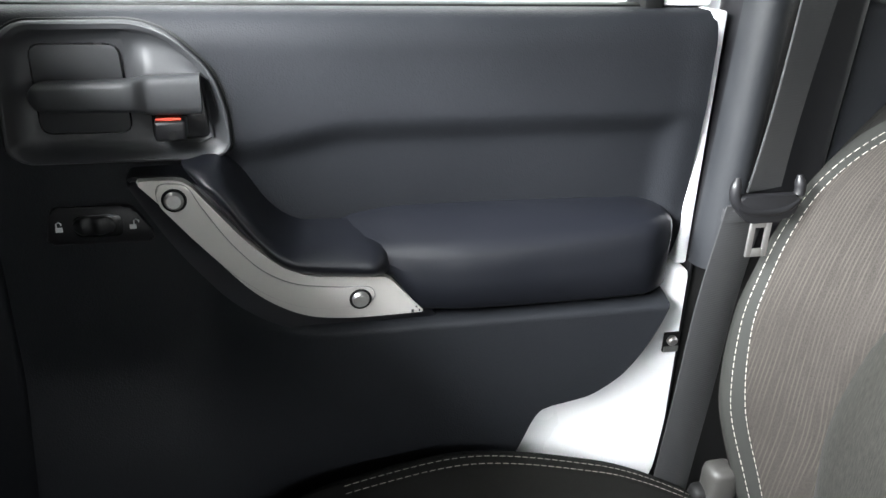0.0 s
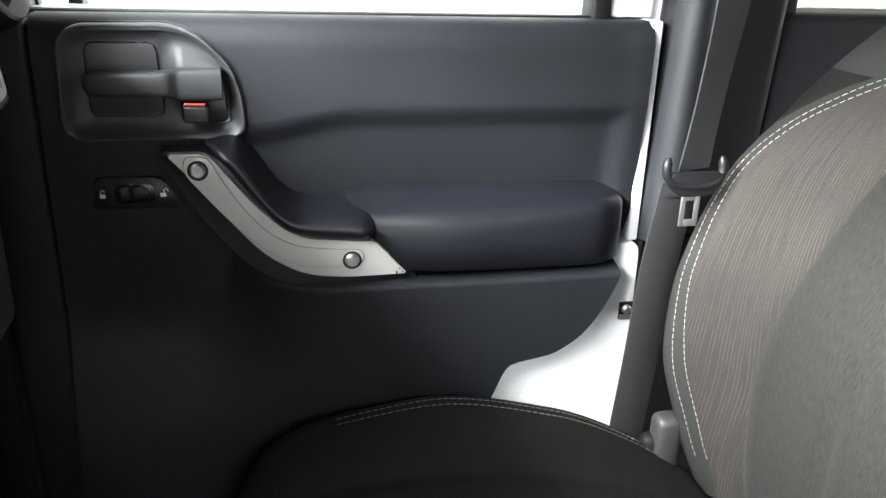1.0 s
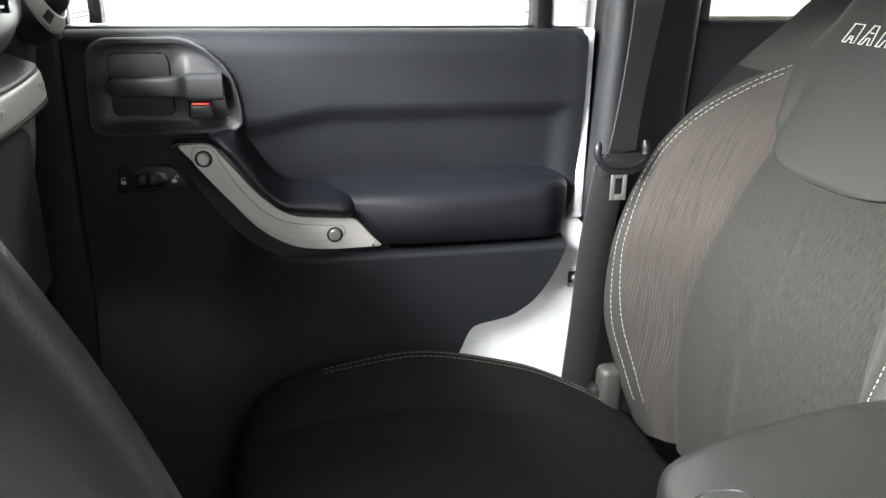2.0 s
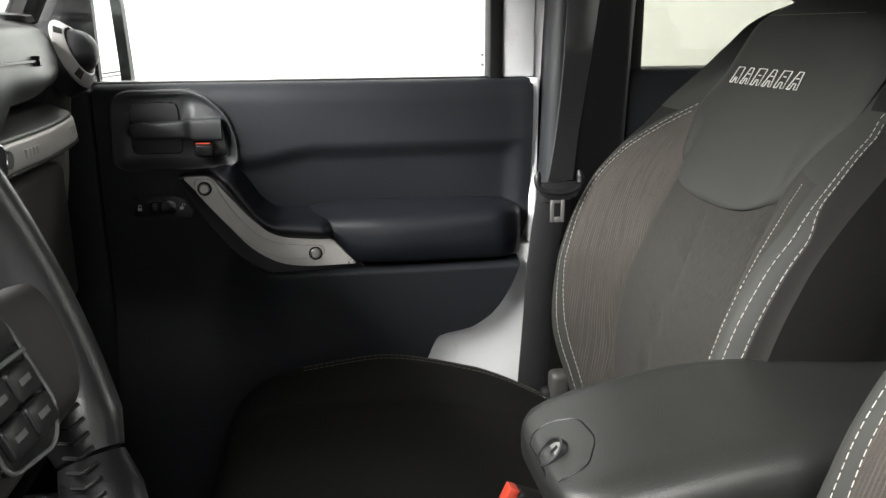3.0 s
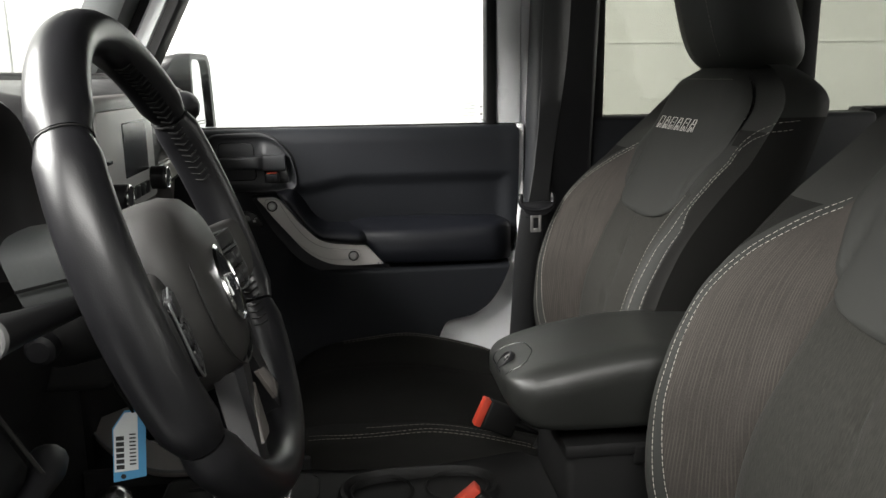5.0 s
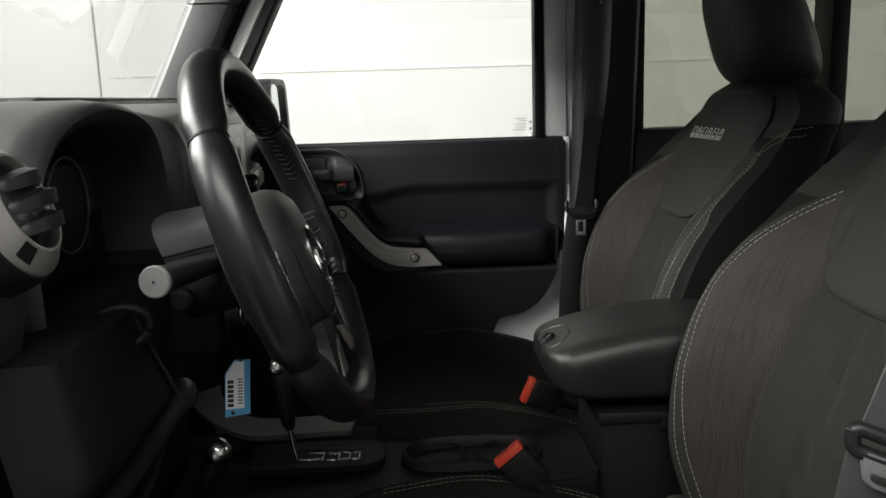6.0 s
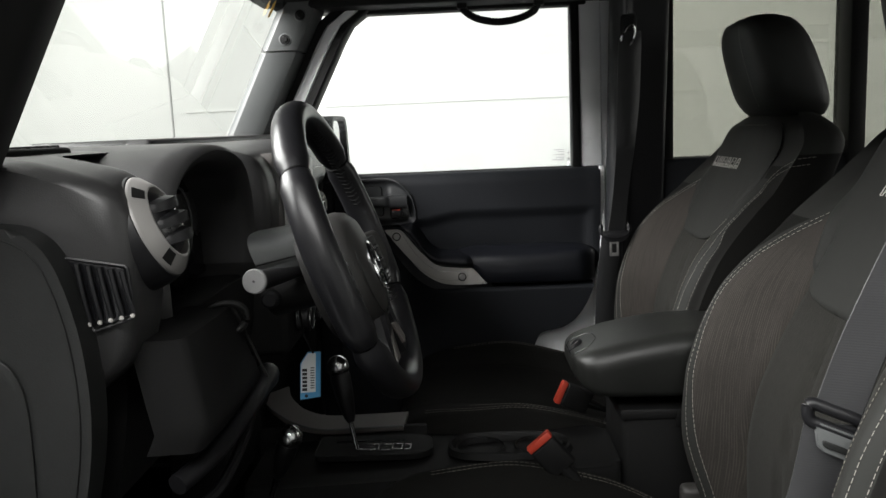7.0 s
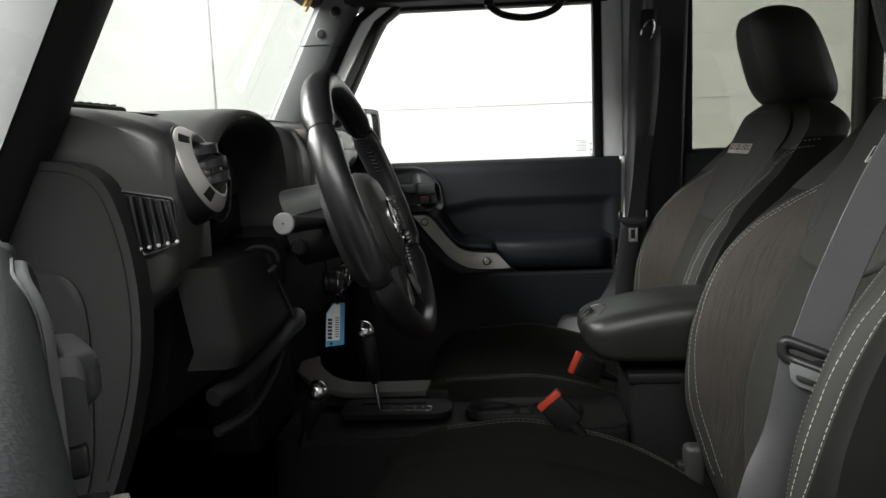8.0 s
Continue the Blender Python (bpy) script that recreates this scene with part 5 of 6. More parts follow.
        for a0, b0, kw, kh in keys:
            btn = plate(rounded([(sgn * a0, b0), (sgn * (a0 + kw), b0), (sgn * (a0 + kw), b0 + kh), (sgn * a0, b0 + kh)], 0.002, 3), lambda a, b, d: dish(a, b, 0.0108 - d), 0.004, 0.0008)
            bt = part("button", btn, black_plastic, spoke)
            if kw < 0.02:
                part("button_mark", plate([(sgn * (a0 + 0.004), b0 + 0.005), (sgn * (a0 + 0.0105), b0 + 0.005), (sgn * (a0 + 0.0105), b0 + 0.0075), (sgn * (a0 + 0.004), b0 + 0.0075)], lambda a, b, d: dish(a, b, 0.0111 - d), 0.0004, 0), grey_trim, bt)
        part("pod_bar", tube([dish(sgn * 0.084, -0.0165, 0.0098), dish(sgn * 0.119, -0.0180, 0.0098)], 0.0010, 6), grey_trim, spoke)
        # lower spokes
        lo = []
        for s in np.linspace(0, 1, 8):
            a = sgn * (0.018 + 0.042 * s)
            b = -0.080 - 0.068 * s
            w = 0.017 - 0.003 * s
            lo.append([at(a - w, b, -0.012), at(a - w, b, 0.004), at(a - w * 0.7, b, 0.010 - 0.006 * s), at(a + w * 0.7, b, 0.010 - 0.006 * s), at(a + w, b, 0.004), at(a + w, b, -0.012)])
        lower = part("lower_spoke", loft(lo), black_plastic, wheel)
        q = [(sgn * 0.010, -0.099), (sgn * 0.034, -0.104), (sgn * 0.057, -0.130), (sgn * 0.030, -0.132)]
        part("spoke_insert", plate(rounded(q, 0.003, 3), lambda a, b, d: at(a, b, 0.0080 - d), 0.003, 0.001), band_grey, lower, "satin grey insert")
    # column shroud, stalks
    col = thing("steering_column", C - nrm * 0.06, "grey plastic steering column shroud with stalks", "steering column")
    axis = Vector((math.cos(radians(12)), 0, math.sin(radians(12))))
    rings = []
    for s in np.linspace(0, 1, 8):
        c = C - axis * (0.040 + 0.06 * s) + up * 0.018
        w, h = 0.043 + 0.004 * s, 0.026 + 0.004 * s
        rings.append([c + lat * w * math.copysign(abs(math.cos(t)) ** 0.6, math.cos(t)) + up * h * math.copysign(abs(math.sin(t)) ** 0.6, math.sin(t)) for t in np.linspace(0, 2 * math.pi, 28, endpoint=False)])
    upper = part("shroud", loft(rings), grey_trim, col, "grey column shroud", 50)
    part("shroud_seam", tube([C - axis * (0.038 + 0.06 * s) - lat * (0.0475 + 0.004 * s) + up * 0.014 for s in np.linspace(0, 1, 6)], 0.0012, 5), dark_trim, upper)
    lowr = []
    for s in np.linspace(0, 1, 6):
        c = C - axis * (0.050 + 0.06 * s) - up * 0.024
        lowr.append([c + lat * 0.042 * math.cos(t) + up * 0.030 * math.sin(t) for t in np.linspace(0, 2 * math.pi, 20, endpoint=False)])
    part("lower_shroud", loft(lowr), dark_trim, col)
    tip = Vector((-0.170, -0.557, 1.280))
    root = Vector((-0.152, -0.440, 1.268))
    st = tube([root, root.lerp(tip, 0.3), root.lerp(tip, 0.75), root.lerp(tip, 0.97)], [0.006, 0.0075, 0.010, 0.012], 14)
    stalk = part("stalk", st, black_plastic, col, "black stalk with a pale round end")
    d = (tip - root).normalized()
    part("stalk_end", disc(tip - d * 0.004, d, 0.0122, 0.005, 22, 0.0012), stalk_grey, stalk)
    part("stalk_dot", disc(tip + d * 0.001, d, 0.0013, 0.0004, 10, 0.0001), ink, stalk)
    sw = box(-0.012, 0.012, -0.008, 0.004, -0.028, 0.028, 0.006, 3)
    part("stalk_pod", turned(sw, Matrix.Translation(C - nrm * 0.030 - lat * 0.064 - up * 0.012) @ Matrix.Rotation(-tilt, 4, "Y")), black_plastic, col)
    part("knob", disc(C - nrm * 0.095 - lat * 0.052 - up * 0.012, -lat, 0.010, 0.014, 16, 0.003), black_plastic, col)


def thing_ring(at, ra, rb, c):
    return loft([[at((ra + p * 0.003) * math.cos(t), (rb + p * 0.003) * math.sin(t), c + q) for t in np.linspace(0, 2 * math.pi, 40)] for p, q in ((-1, 0.0), (-1, 0.0045), (0, 0.006), (1, 0.0045), (1, -0.002))], caps=False, closed=False)


steering_wheel()


# ---- dashboard ----
def dash_profile(y):
    """Corner points (x, z) of the dashboard section at y, from the windshield round to the knees."""
    cl = step(-0.600, -0.545, y) * (1 - step(-0.235, -0.180, y))
    x0 = -0.242 - 0.085 * cl - 0.062 * step(0.25, 0.64, y)
    end = step(-0.60, -0.67, y)
    pas = step(0.16, 0.22, y) * (1 - step(0.600, 0.632, y))

    def up(z, zu):
        return z + (zu - z) * pas
    return [(-0.62, 1.36), (-0.56, 1.402), (-0.44, 1.412), (-0.34, 1.408), (x0 - 0.050, 1.400 - 0.004 * end), (x0 - 0.016, 1.388 - 0.006 * end), (x0 - 0.001, 1.362), (x0 + 0.002, up(1.32, 1.342)),
            (x0 - 0.002, up(1.27, 1.328)), (x0 - 0.012, up(1.235, 1.318)), (x0 - 0.034, up(1.215, 1.313)), (x0 - 0.06, up(1.20, 1.311)), (-0.42, up(1.18, 1.308)), (-0.60, up(1.15, 1.29))]


def dashboard():
    dash = thing("dashboard", (-0.4, 0.0, 1.2), "black grained plastic dashboard with round silver-ringed vents", "dashboard")
    ys = np.concatenate([np.linspace(-0.672, -0.54, 18), np.linspace(-0.53, -0.24, 20), np.linspace(-0.235, -0.17, 10), np.linspace(-0.15, 0.662, 20)])
    rings = []
    for y in ys:
        e = 0.010 * (step(-0.66, -0.672, y) + step(0.65, 0.662, y))
        rings.append([(x - e, y, z - e * (0.6 if z > 1.3 else -0.6)) for x, z in spline(dash_profile(y), 40)])
    part("body", loft(rings), dash_plastic, dash, "black grained upper dashboard", 50)
    part("rear_pad", box(-0.57, -0.392, -0.206, 0.60, 1.400, 1.421, 0.009, 3), dash_plastic, dash)
    # instrument hood
    arch = spline([(-0.552, 1.245), (-0.552, 1.30), (-0.545, 1.352), (-0.500, 1.394), (-0.40, 1.411), (-0.290, 1.394), (-0.235, 1.352), (-0.212, 1.30), (-0.208, 1.245)], 44)
    rings = []
    for y, z in arch:
        c = Vector((y + 0.40, z - 1.27)).normalized()
        top = max(0, (z - 1.30) / 0.11)
        xe = -0.256 + 0.012 * top
        sec = [(-0.40, 0.004), (xe - 0.03, 0.003), (xe - 0.006, 0.000), (xe, -0.006), (xe - 0.004, -0.014), (xe - 0.02, -0.020), (-0.40, -0.030)]
        rings.append([(x, y + c.x * o, z + c.y * o) for x, o in sec])
    part("instrument_hood", loft(rings), dash_plastic, dash, "black arched instrument hood", 50)
    part("cluster_face", box(-0.345, -0.326, -0.575, -0.220, 1.235, 1.395, 0.004), cluster_black, dash)
    for y in (-0.475, -0.325):
        ring = [(-0.322, y + 0.048 * math.cos(t), 1.312 + 0.048 * math.sin(t)) for t in np.linspace(0, 2 * math.pi, 40)]
        part("dial_ring", tube(ring, 0.0016, 6), grey_trim, dash)
        ticks = bmesh.new()
        for k in range(19):
            t = radians(-40 + 260 * k / 18)
            box(-0.3255, -0.3245, y + 0.041 * math.cos(t) - 0.001, y + 0.041 * math.cos(t) + 0.001, 1.312 + 0.041 * math.sin(t) - 0.001, 1.312 + 0.041 * math.sin(t) + 0.001, 0, bm=ticks)
        part("dial_scale", ticks, grey_trim, dash)
    # round vents at both ends
    for yc, zc in ((-0.612, 1.343), (0.600, 1.356)):
        vent_round(dash, yc, zc)
    # grille in the end face beside the driver
    grille = part("end_grille", plate(rounded([(-0.291, 1.325), (-0.243, 1.316), (-0.241, 1.277), (-0.273, 1.267), (-0.281, 1.29)], 0.004, 3), lambda a, b, d: (a, -0.6745 + d, b), 0.006, 0.001), cluster_black, dash, "small black louvred side vent")
    fr = rounded([(-0.293, 1.327), (-0.241, 1.318), (-0.239, 1.275), (-0.274, 1.264), (-0.283, 1.29)], 0.004, 3)
    part("grille_frame", tube([(a, -0.675, b) for a, b in fr] + [(fr[0][0], -0.675, fr[0][1])], 0.0016, 6), black_plastic, grille)
    for k in range(5):
        x = -0.282 + k * 0.0092
        zt, zb = 1.322 - k * 0.0018, 1.272 + k * 0.0016
        sl = tube([(x, -0.6775, zt), (x + 0.004, -0.6795, (zt + zb) / 2), (x + 0.0065, -0.6765, zb)], 0.0022, 6)
        part("slat", sl, black_plastic, grille)
        part("slat_tip", disc((x + 0.0062, -0.678, zb - 0.001), (0, -1, 0.2), 0.0020, 0.0025, 8, 0.001), silver, grille)
    # end cap towards the doorway
    cap = spline([(-0.46, 1.352), (-0.40, 1.357), (-0.345, 1.357), (-0.312, 1.350), (-0.290, 1.325), (-0.275, 1.268), (-0.272, 1.20), (-0.283, 1.13), (-0.310, 1.045), (-0.36, 0.94), (-0.46, 0.86)], 44)
    cp = part("end_cap", plate([(a, b) for a, b in cap], lambda a, b, d: (a, -0.700 + d, b), 0.030, 0.006, 4), cap_plastic, dash, "dark grey grained end cap of the dashboard")
    line = spline([(-0.46, 1.344), (-0.40, 1.349), (-0.348, 1.349), (-0.318, 1.342), (-0.298, 1.32), (-0.284, 1.266), (-0.281, 1.20), (-0.292, 1.13), (-0.318, 1.05)], 40)
    part("cap_groove", tube([(a, -0.7004, b) for a, b in line], 0.0007, 5), dark_trim, cp)
    arch2 = spline([(-0.46, 1.250), (-0.38, 1.255), (-0.345, 1.252), (-0.328, 1.235), (-0.322, 1.20), (-0.325, 1.12), (-0.335, 1.05), (-0.37, 0.96)], 34)
    part("cap_recess", plate(arch2 + [(-0.46, 0.92)], lambda a, b, d: (a, -0.7025 + d, b), 0.003, 0.0015), cap_plastic, cp)
    # dark backing added to fill the space below the dashboard
    rings = []
    for y in np.linspace(-0.60, -0.14, 16):
        rings.append([(x, y, z) for x, z in spline([(-0.42, 1.225), (-0.30, 1.228), (-0.285, 1.21), (-0.29, 1.15), (-0.305, 1.09), (-0.325, 1.06), (-0.345, 1.055), (-0.42, 1.07)], 24)])
    part("lower_carrier", loft(rings), dark_trim, dash, "dark backing added under the dashboard", 50)
    # knee panel beside the column, with a slanted edge and a rolled lower lip
    rings = []
    for v in np.linspace(0, 1, 12):
        z = 1.245 - 0.105 * v
        xf = -0.212 + 0.018 * v - 0.012 * step(0.82, 1.0, v)
        yr = -0.497 + 0.056 * v
        rings.append([(xf - 0.05, -0.640, z), (xf - 0.010, -0.636, z), (xf - 0.002, -0.626, z), (xf, -0.57, z), (xf, yr - 0.010, z), (xf - 0.003, yr, z), (xf - 0.05, yr + 0.004, z)])
    knee = part("knee_panel", loft(rings), dark_trim, dash, "dark grey knee panel beside the steering column", 50)
    part("panel_edge", tube([(-0.2105 + 0.018 * v, -0.4965 + 0.056 * v, 1.243 - 0.100 * v) for v in np.linspace(0, 1, 8)], 0.0016, 6), pad_plastic, knee)
    lip = spline([(-0.235, -0.630, 1.108), (-0.215, -0.58, 1.118), (-0.204, -0.52, 1.130), (-0.200, -0.47, 1.138), (-0.199, -0.43, 1.143), (-0.204, -0.405, 1.146)], 26)
    part("knee_lip", tube(lip, [0.010 + 0.004 * step(16, 22, i) - 0.006 * step(23, 25, i) for i in range(26)], 12), black_plastic, dash, "black rolled lip below the knee panel")
    part("lip_pocket", tube(spline([(-0.245, -0.60, 1.060), (-0.225, -0.55, 1.066), (-0.214, -0.49, 1.092), (-0.210, -0.46, 1.116)], 18), 0.006, 8), black_plastic, dash)
    ring = [(-0.218 + 0.021 * math.cos(t), -0.500 + 0.006 * math.cos(t), 1.232 + 0.016 * math.sin(t)) for t in np.linspace(0, 2 * math.pi, 34)]
    part("cable_loop", tube(ring, 0.0040, 8), dark_trim, dash, "black cable loop below the column")
    # small speaker grille on the top
    gr = box(-0.50, -0.36, -0.62, -0.50, 1.405, 1.416, 0.006, 3)
    sp = part("speaker_grille", gr, dark_trim, dash)
    for k in range(6):
        part("grille_bar", box(-0.495, -0.365, -0.612 + k * 0.018, -0.606 + k * 0.018, 1.4155, 1.418, 0.001, 1), dark_trim, sp)
    # centre stack with the radio and its knobs
    stack = part("centre_fascia", box(-0.36, -0.236, -0.135, 0.135, 1.20, 1.392, 0.014, 3), lit_dash_plastic, dash)
    part("climate_panel", box(-0.36, -0.240, -0.132, 0.132, 1.085, 1.199, 0.012, 3), dark_trim, dash)
    part("lower_fascia", box(-0.45, -0.36, -0.12, 0.13, 0.84, 1.10, 0.014, 3), dark_trim, dash)
    face = part("radio_face", box(-0.24, -0.2315, -0.115, 0.115, 1.262, 1.378, 0.004, 2), lit_silver, stack, "silver-grey radio panel with round knobs")
    part("radio_screen", box(-0.2325, -0.2305, -0.030, 0.075, 1.300, 1.362, 0.001, 1), cluster_black, face)
    for y, z, r in ((-0.092, 1.287, 0.015), (0.092, 1.287, 0.015)):
        part("radio_knob", disc((-0.232, y, z), (1, 0, 0), r, 0.020, 24, 0.003), black_plastic, face)
        ringp = [(-0.2125, y + (r - 0.002) * math.cos(t), z + (r - 0.002) * math.sin(t)) for t in np.linspace(0, 2 * math.pi, 26)]
        part("knob_ring", tube(ringp, 0.0014, 6), chrome, face)
    for k in range(6):
        part("radio_button", box(-0.2325, -0.2285, -0.065 + k * 0.0225, -0.047 + k * 0.0225, 1.272, 1.288, 0.002, 2), black_plastic, face)
    part("button_slot", box(-0.2325, -0.2300, -0.105, -0.080, 1.322, 1.326, 0.0005, 1), cluster_black, face)
    for y in (-0.07, 0.0, 0.07):
        part("climate_knob", disc((-0.236, y, 1.13), (1, 0, 0), 0.021, 0.022, 24, 0.004), black_plastic, stack)
        rg = [(-0.2145, y + 0.0185 * math.cos(t), 1.13 + 0.0185 * math.sin(t)) for t in np.linspace(0, 2 * math.pi, 28)]
        part("climate_ring", tube(rg, 0.0016, 6), chrome, stack)
    # passenger side: tray and silver grab bar, glove box with grey edge
    bar = spline([(-0.313, 0.165, 1.254), (-0.308, 0.24, 1.254), (-0.304, 0.34, 1.254), (-0.303, 0.48, 1.254), (-0.304, 0.57, 1.257), (-0.311, 0.615, 1.259), (-0.333, 0.645, 1.261)], 34)
    rings, pad = [], []
    for p in bar:
        rings.append([(p[0] + a, p[1], p[2] + b) for a, b in rounded([(-0.016, -0.019), (-0.016, 0.017), (0.009, 0.016), (0.013, -0.016)], 0.006, 4)])
        pad.append([(p[0] + a, p[1], p[2] + b) for a, b in rounded([(-0.058, 0.010), (-0.052, 0.034), (-0.022, 0.036), (0.0065, 0.0195), (0.0065, 0.0135)], 0.004, 4)])
    gb = part("grab_bar", loft(rings), silver, dash, "silver-faced passenger grab bar", 50)
    part("bar_pad", loft(pad), lit_dash_plastic, dash, "padded top of the grab bar, in a paler, lit dashboard tone", 50)
    part("bar_edge", tube([(p[0] + 0.011, p[1], p[2] - 0.0175) for p in bar], 0.0022, 8), dark_trim, dash)
    for k, w in enumerate((0.010, 0.007, 0.007, 0.009)):
        part("bar_mark", box(-0.294, -0.2905, 0.385 + k * 0.013, 0.385 + k * 0.013 + w, 1.248, 1.258, 0.0005, 1), silver, gb)
    for k in range(3):
        part("bar_mark", box(-0.2965, -0.2925, 0.562 + k * 0.011, 0.568 + k * 0.011, 1.253, 1.263, 0.0005, 1), silver, gb)
    part("bar_bolt", disc((-0.2945, 0.335, 1.254), (1, 0, 0), 0.010, 0.004, 20, 0.001), grey_trim, gb)
    part("tray_back", box(-0.45, -0.425, 0.14, 0.625, 1.20, 1.318, 0.004), dark_trim, dash, "dark back of the storage tray")
    part("tray_floor", box(-0.43, -0.345, 0.14, 0.625, 1.235, 1.262, 0.004), dark_trim, dash)
    part("glove_box", box(-0.42, -0.315, 0.15, 0.60, 1.02, 1.215, 0.014, 3), lit_dash_plastic, dash)
    strip = spline([(-0.334, 0.632, 1.245), (-0.336, 0.630, 1.21), (-0.341, 0.630, 1.17), (-0.356, 0.630, 1.10), (-0.376, 0.630, 1.04), (-0.41, 0.630, 0.98)], 18)
    part("end_strip", ribbon(strip, (0.016, 0.0, 0.003), 0.02), strip_grey, dash, "grey edge strip of the lower dashboard")
    part("tray_slot", box(-0.252, -0.2385, 0.16, 0.29, 1.3565, 1.3585, 0), cluster_black, dash)
    part("tray_latch", box(-0.252, -0.238, 0.300, 0.308, 1.352, 1.362, 0.001, 1), cluster_black, dash)
    lo = box(-0.60, -0.36, 0.14, 0.62, 0.80, 1.03, 0.02, 3)
    part("lower_tray", lo, dark_trim, dash)


def vent_round(dash, yc, zc):
    x = -0.239 if yc < 0 else -0.290
    lean = Matrix.Rotation(radians(3 if yc < 0 else -5), 3, "Z") @ Matrix.Rotation(radians(-22), 3, "Y")

    def at(r, t, d):
        p = Vector((d, r * math.cos(t), r * math.sin(t))) * 0.92
        p = lean @ p
        return (x + p.x, yc + p.y, zc + p.z)
    ts = np.linspace(0, 2 * math.pi, 48, endpoint=False)
    sec = ((0.0345, -0.012), (0.0345, 0.0125), (0.0356, 0.0142), (0.0375, 0.0142), (0.0500, 0.0040), (0.0512, 0.0015), (0.0512, -0.012))
    v = part("vent_ring", loft([[at(r, t, d) for t in ts] for r, d in sec], caps=False), vent_silver, dash, "satin silver vent ring")
    part("vent_cup", loft([[at(r, t, d) for t in ts] for r, d in ((0.0350, 0.004), (0.033, -0.02), (0.004, -0.022))]), cluster_black, v)
    part("vent_lip", loft([[at(r, t, d) for t in ts] for r, d in ((0.0513, 0.0008), (0.0526, 0.0002), (0.0545, -0.006), (0.0556, -0.014), (0.0560, -0.026))], caps=False), black_plastic, v)
    for t0 in (radians(130), radians(226), radians(50), radians(-46)):
        notch = [[at(0.0390, t0 + s * 0.15, 0.008), at(0.0392, t0 + s * 0.15, 0.0134), at(0.0485, t0 + s * 0.15, 0.0058), at(0.0475, t0 + s * 0.15, -0.002)] for s in np.linspace(-1, 1, 6)]
        part("ring_notch", loft(notch), dark_trim, v)
    if yc > 0:
        part("vent_dome", loft([[at(0.0335 * math.cos(q), t, 0.004 + 0.036 * math.sin(q)) for t in ts] for q in np.linspace(0, 1.5, 12)]), black_plastic, v, "black closed vent dome")
        return
    for h in (0.014, -0.001, -0.016):
        round_off = math.sqrt(max(0.05, 1 - (h / 0.036) ** 2))
        w = 0.029 * round_off
        rows = []
        for s in np.linspace(-1, 1, 17):
            bulge = 0.031 * round_off * math.sqrt(max(0.02, 1 - s * s))
            row = []
            for d, q in ((-0.012, 0.004), (bulge * 0.7, 0.0075), (bulge, 0.003), (bulge * 0.9, -0.006), (-0.012, -0.004)):
                p = lean @ Vector((d, s * w, h + q * (0.35 + 0.65 * math.sqrt(1 - s * s))))
                row.append((x + p.x, yc + p.y, zc + p.z))
            rows.append(row)
        part("vane", loft(rows), black_plastic, v)
    part("vent_ball", loft([[at(0.034 * math.cos(q), t, 0.024 * math.sin(q)) for t in ts] for q in np.linspace(0, 1.5, 8)]), cluster_black, v)


dashboard()


# ---- key tag ----
def key_tag():
    tag = thing("key_tag", (-0.175, -0.335, 1.10), "blue and white paper key tag hanging below the ignition", "tag")
    m = Matrix.Translation((-0.168, -0.335, 1.116)) @ Matrix.Rotation(radians(4), 4, "Y") @ Matrix.Rotation(radians(12), 4, "Z") @ Matrix.Scale(0.82, 4)
    sheet = plate([(-0.0155, -0.038), (0.0155, -0.034), (0.0155, 0.038), (-0.004, 0.038), (-0.0155, 0.020)], lambda a, b, d: m @ Vector((a, d, b)), 0.001, 0)
    part("card", sheet, tag_blue, tag, "pale blue card")
    part("white_field", plate([(-0.0145, -0.027), (0.008, -0.026), (0.008, 0.036), (-0.004, 0.036), (-0.0145, 0.019)], lambda a, b, d: m @ Vector((a, -0.0004 + d, b)), 0.0003, 0), tag_white, tag)
    rows = [(-0.0125, -0.005, -0.024 + k * 0.0062, -0.0195 + k * 0.0062) for k in range(6)] + [(0.000, 0.006, -0.020 + k * 0.004, -0.0185 + k * 0.004) for k in range(9)]
    for a0, a1, b0, b1 in rows:
        part("printed_bar", plate([(a0, b0), (a1, b0), (a1, b1), (a0, b1)], lambda a, b, d: m @ Vector((a, -0.0008 + d, b)), 0.0003, 0), ink, tag)
    part("hole", disc(m @ Vector((-0.006, -0.0006, -0.032)), (0, -1, 0), 0.0022, 0.0004, 12, 0.0001), ink, tag)
    part("cord", tube([m @ Vector((0.004, 0, 0.036)), (-0.170, -0.345, 1.17), (-0.172, -0.36, 1.215)], 0.0012, 6), dark_trim, tag)


key_tag()


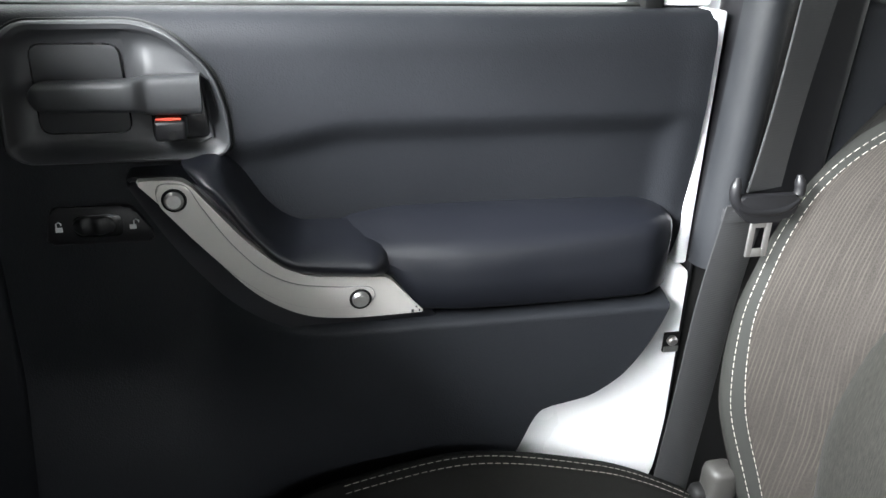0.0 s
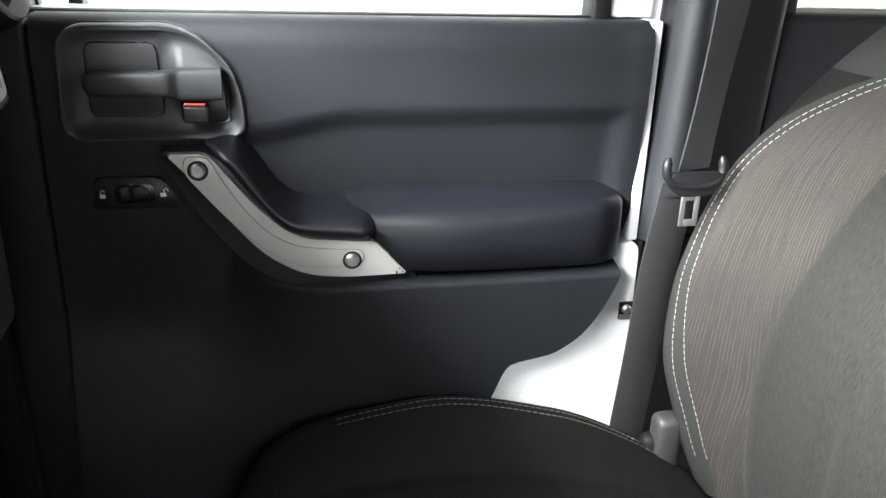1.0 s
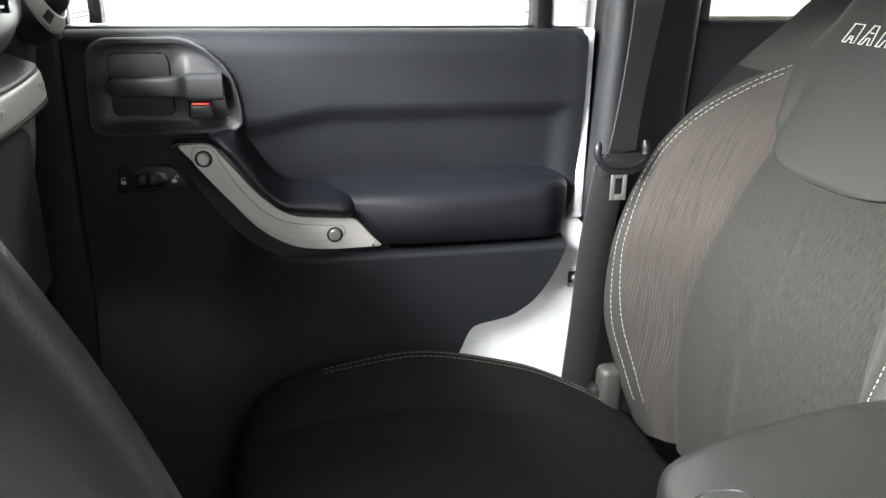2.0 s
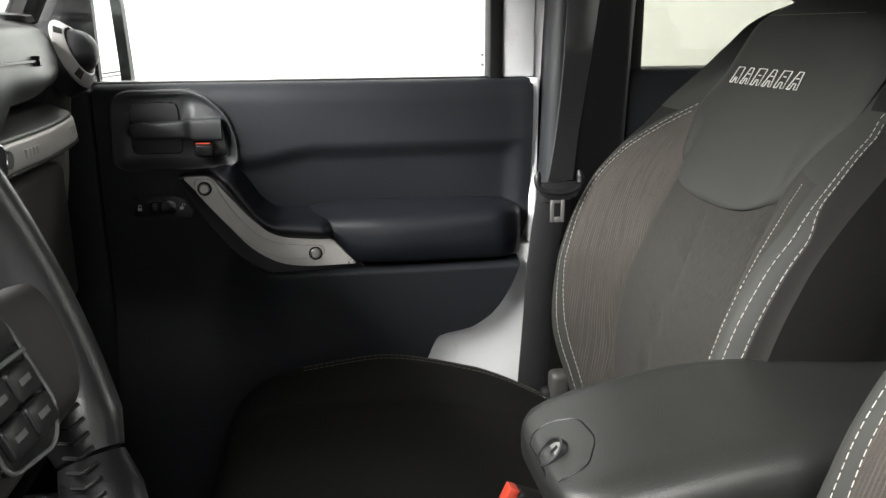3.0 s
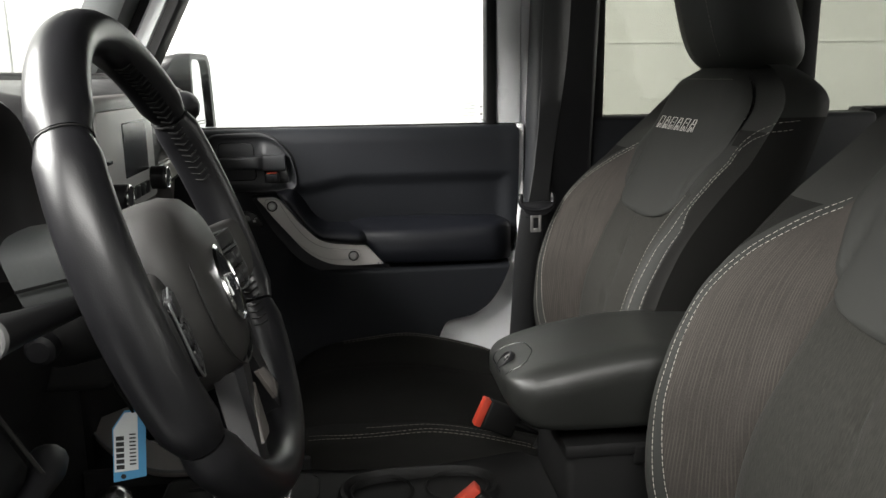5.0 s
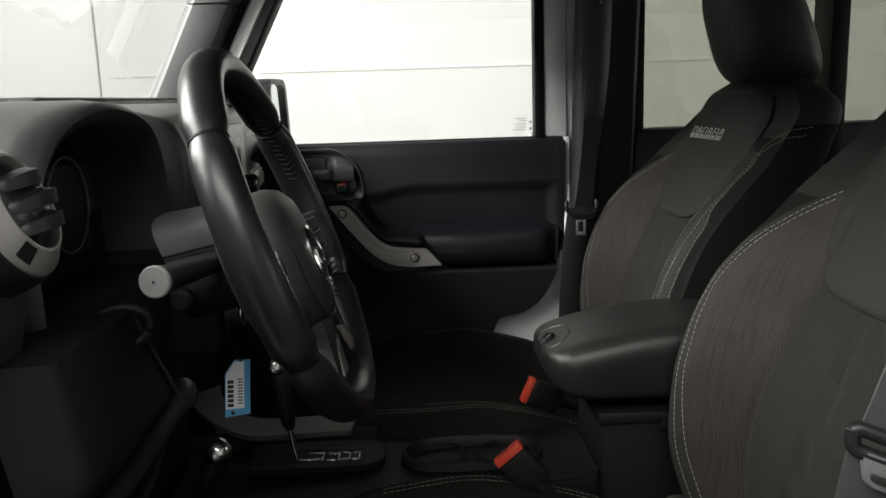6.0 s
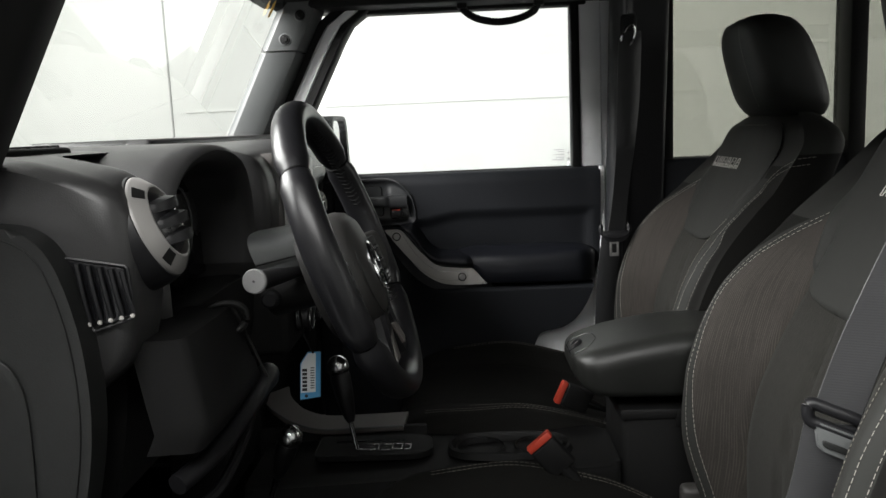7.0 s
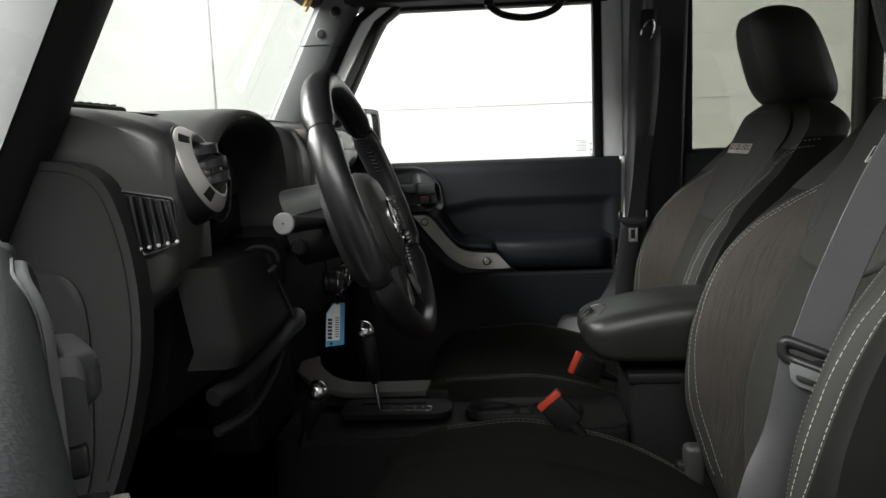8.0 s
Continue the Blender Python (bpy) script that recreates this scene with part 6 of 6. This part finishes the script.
# ---- windshield, driver's post, mirror, grab strap ----
def windshield():
    ws = thing("windshield", (-0.45, 0.0, 1.41), "sloping laminated windshield with dark edge", "windshield", kind="structure")
    bm = bmesh.new()
    a, b, c, d = (-0.385, -0.66, 1.395), (-0.540, 0.66, 1.395), (-0.345, 0.66, 1.765), (-0.190, -0.66, 1.765)
    q = [bm.verts.new(p) for p in (a, b, c, d)]
    bm.faces.new(q)
    g = part("pane", bm, shield_glass, ws)
    g.visible_shadow = False
    st = plate(rounded([(0.424, 1.664), (0.446, 1.667), (0.453, 1.690), (0.441, 1.702), (0.427, 1.690)], 0.005, 3), lambda a, b, d: (-0.358 + (b - 1.678) * 0.527 - d - (a - 0.436) * 0.117, a, b), 0.001, 0)
    part("sticker", st, yellow, ws, "small orange-yellow sticker")
    post = thing("driver_windshield_post", (-0.30, -0.70, 1.30), "white windshield post with black inner trim by the open doorway", "pillar", kind="structure")
    rings, rings2 = [], []
    for k in range(9):
        z = 1.10 + 0.68 * k / 8
        x = -0.333 + (z - 1.40) * 0.525
        rings.append([(x - 0.13, -0.69, z), (x - 0.010, -0.665, z), (x + 0.000, -0.680, z), (x + 0.003, -0.715, z), (x - 0.012, -0.742, z), (x - 0.13, -0.745, z)])
        xo = x - 0.008
        rings2.append([(xo - 0.32, -0.744, z), (xo - 0.006, -0.744, z), (xo, -0.752, z), (xo - 0.012, -0.775, z), (xo - 0.03, -0.790, z), (xo - 0.32, -0.80, z)])
    part("inner_trim", loft(rings), dark_trim, post, "black rubber-edged inner trim")
    part("painted_post", loft(rings2), white_paint, post, "white painted outer post")
    solid("cowl_side", box(-0.95, -0.385, -0.80, -0.705, 0.5, 1.30, 0.02, 3), white_paint, "white painted cowl side by the hinges", "body panel")
    solid("cowl_side", box(-0.95, -0.35, 0.66, 0.78, 0.5, 1.31, 0.01, 3), dark_trim, "black cowl side trim in the passenger footwell", "trim")
    solid("cowl_top", box(-1.0, -0.58, -0.74, 0.74, 1.33, 1.385, 0.015, 3), dark_trim, "black cowl ahead of the windshield", "body panel")


def side_mirror():
    mir = thing("side_mirror", (-0.33, 0.93, 1.29), "black door mirror outside the passenger window", "mirror")
    out = rounded([(0.765, 1.285), (0.765, 1.462), (0.918, 1.462), (0.940, 1.30), (0.932, 1.285)], [0.03, 0.03, 0.035, 0.02, 0.02], 6)
    inn = rounded([(0.778, 1.296), (0.778, 1.450), (0.900, 1.450), (0.918, 1.312), (0.912, 1.296)], [0.02, 0.02, 0.025, 0.014, 0.012], 6)

    def at(a, b, d):
        return (-0.280 + d + (a - 0.94) * 0.10, a, b)
    c = Vector((0.852, 1.374))
    rings = [[at(a, b, -0.010) for a, b in inn], [at(a, b, 0.0) for a, b in inn]]
    for f, d in ((0.99, 0.0), (1.0, -0.006), (1.0, -0.03), (0.92, -0.07), (0.6, -0.10)):
        rings.append([at(c.x + (a - c.x) * f, c.y + (b - c.y) * f, d) for a, b in out])
    bm = loft(rings, caps=False)
    bm.verts.ensure_lookup_table()
    bm.faces.new(bm.verts[-len(out):])
    part("housing", bm, black_plastic, mir, "black plastic mirror housing", 50)
    part("glass", plate(inn, lambda a, b, d: at(a, b, -0.009 - d), 0.003, 0), mirror_glass, mir, "mirror glass")
    bars = bmesh.new()
    for r in range(2):
        for k in range(12):
            q = plate([(0.790 + k * 0.0085, 1.3125 + r * 0.006), (0.796 + k * 0.0085, 1.3125 + r * 0.006), (0.796 + k * 0.0085, 1.3155 + r * 0.006), (0.790 + k * 0.0085, 1.3155 + r * 0.006)], lambda a, b, d: at(a, b, -0.0085 - d), 0.0004, 0)
            me = bpy.data.meshes.new("tmp")
            q.to_mesh(me)
            bars.from_mesh(me)
            q.free()
    part("etched_bars", bars, joint_grey, mir)
    part("arm", box(-0.36, -0.30, 0.735, 0.80, 1.285, 1.325, 0.01, 3), black_plastic, mir)


def grab_strap():
    st = thing("grab_strap", (0.14, 0.66, 1.66), "black ribbed grab strap hanging above the passenger window", "strap")
    pts = spline([(0.045, 0.655, 1.708), (0.050, 0.652, 1.690), (0.075, 0.648, 1.672), (0.110, 0.645, 1.662), (0.145, 0.645, 1.660), (0.185, 0.648, 1.668), (0.215, 0.652, 1.684), (0.225, 0.655, 1.708)], 60)
    r = [0.008 + 0.0016 * (i % 2) for i in range(60)]
    part("grip", tube(pts, r, 10), dark_trim, st)
    for x in (0.045, 0.226):
        part("mount", box(x - 0.012, x + 0.012, 0.640, 0.668, 1.694, 1.712, 0.004, 2), dark_trim, st)


windshield()
side_mirror()
grab_strap()
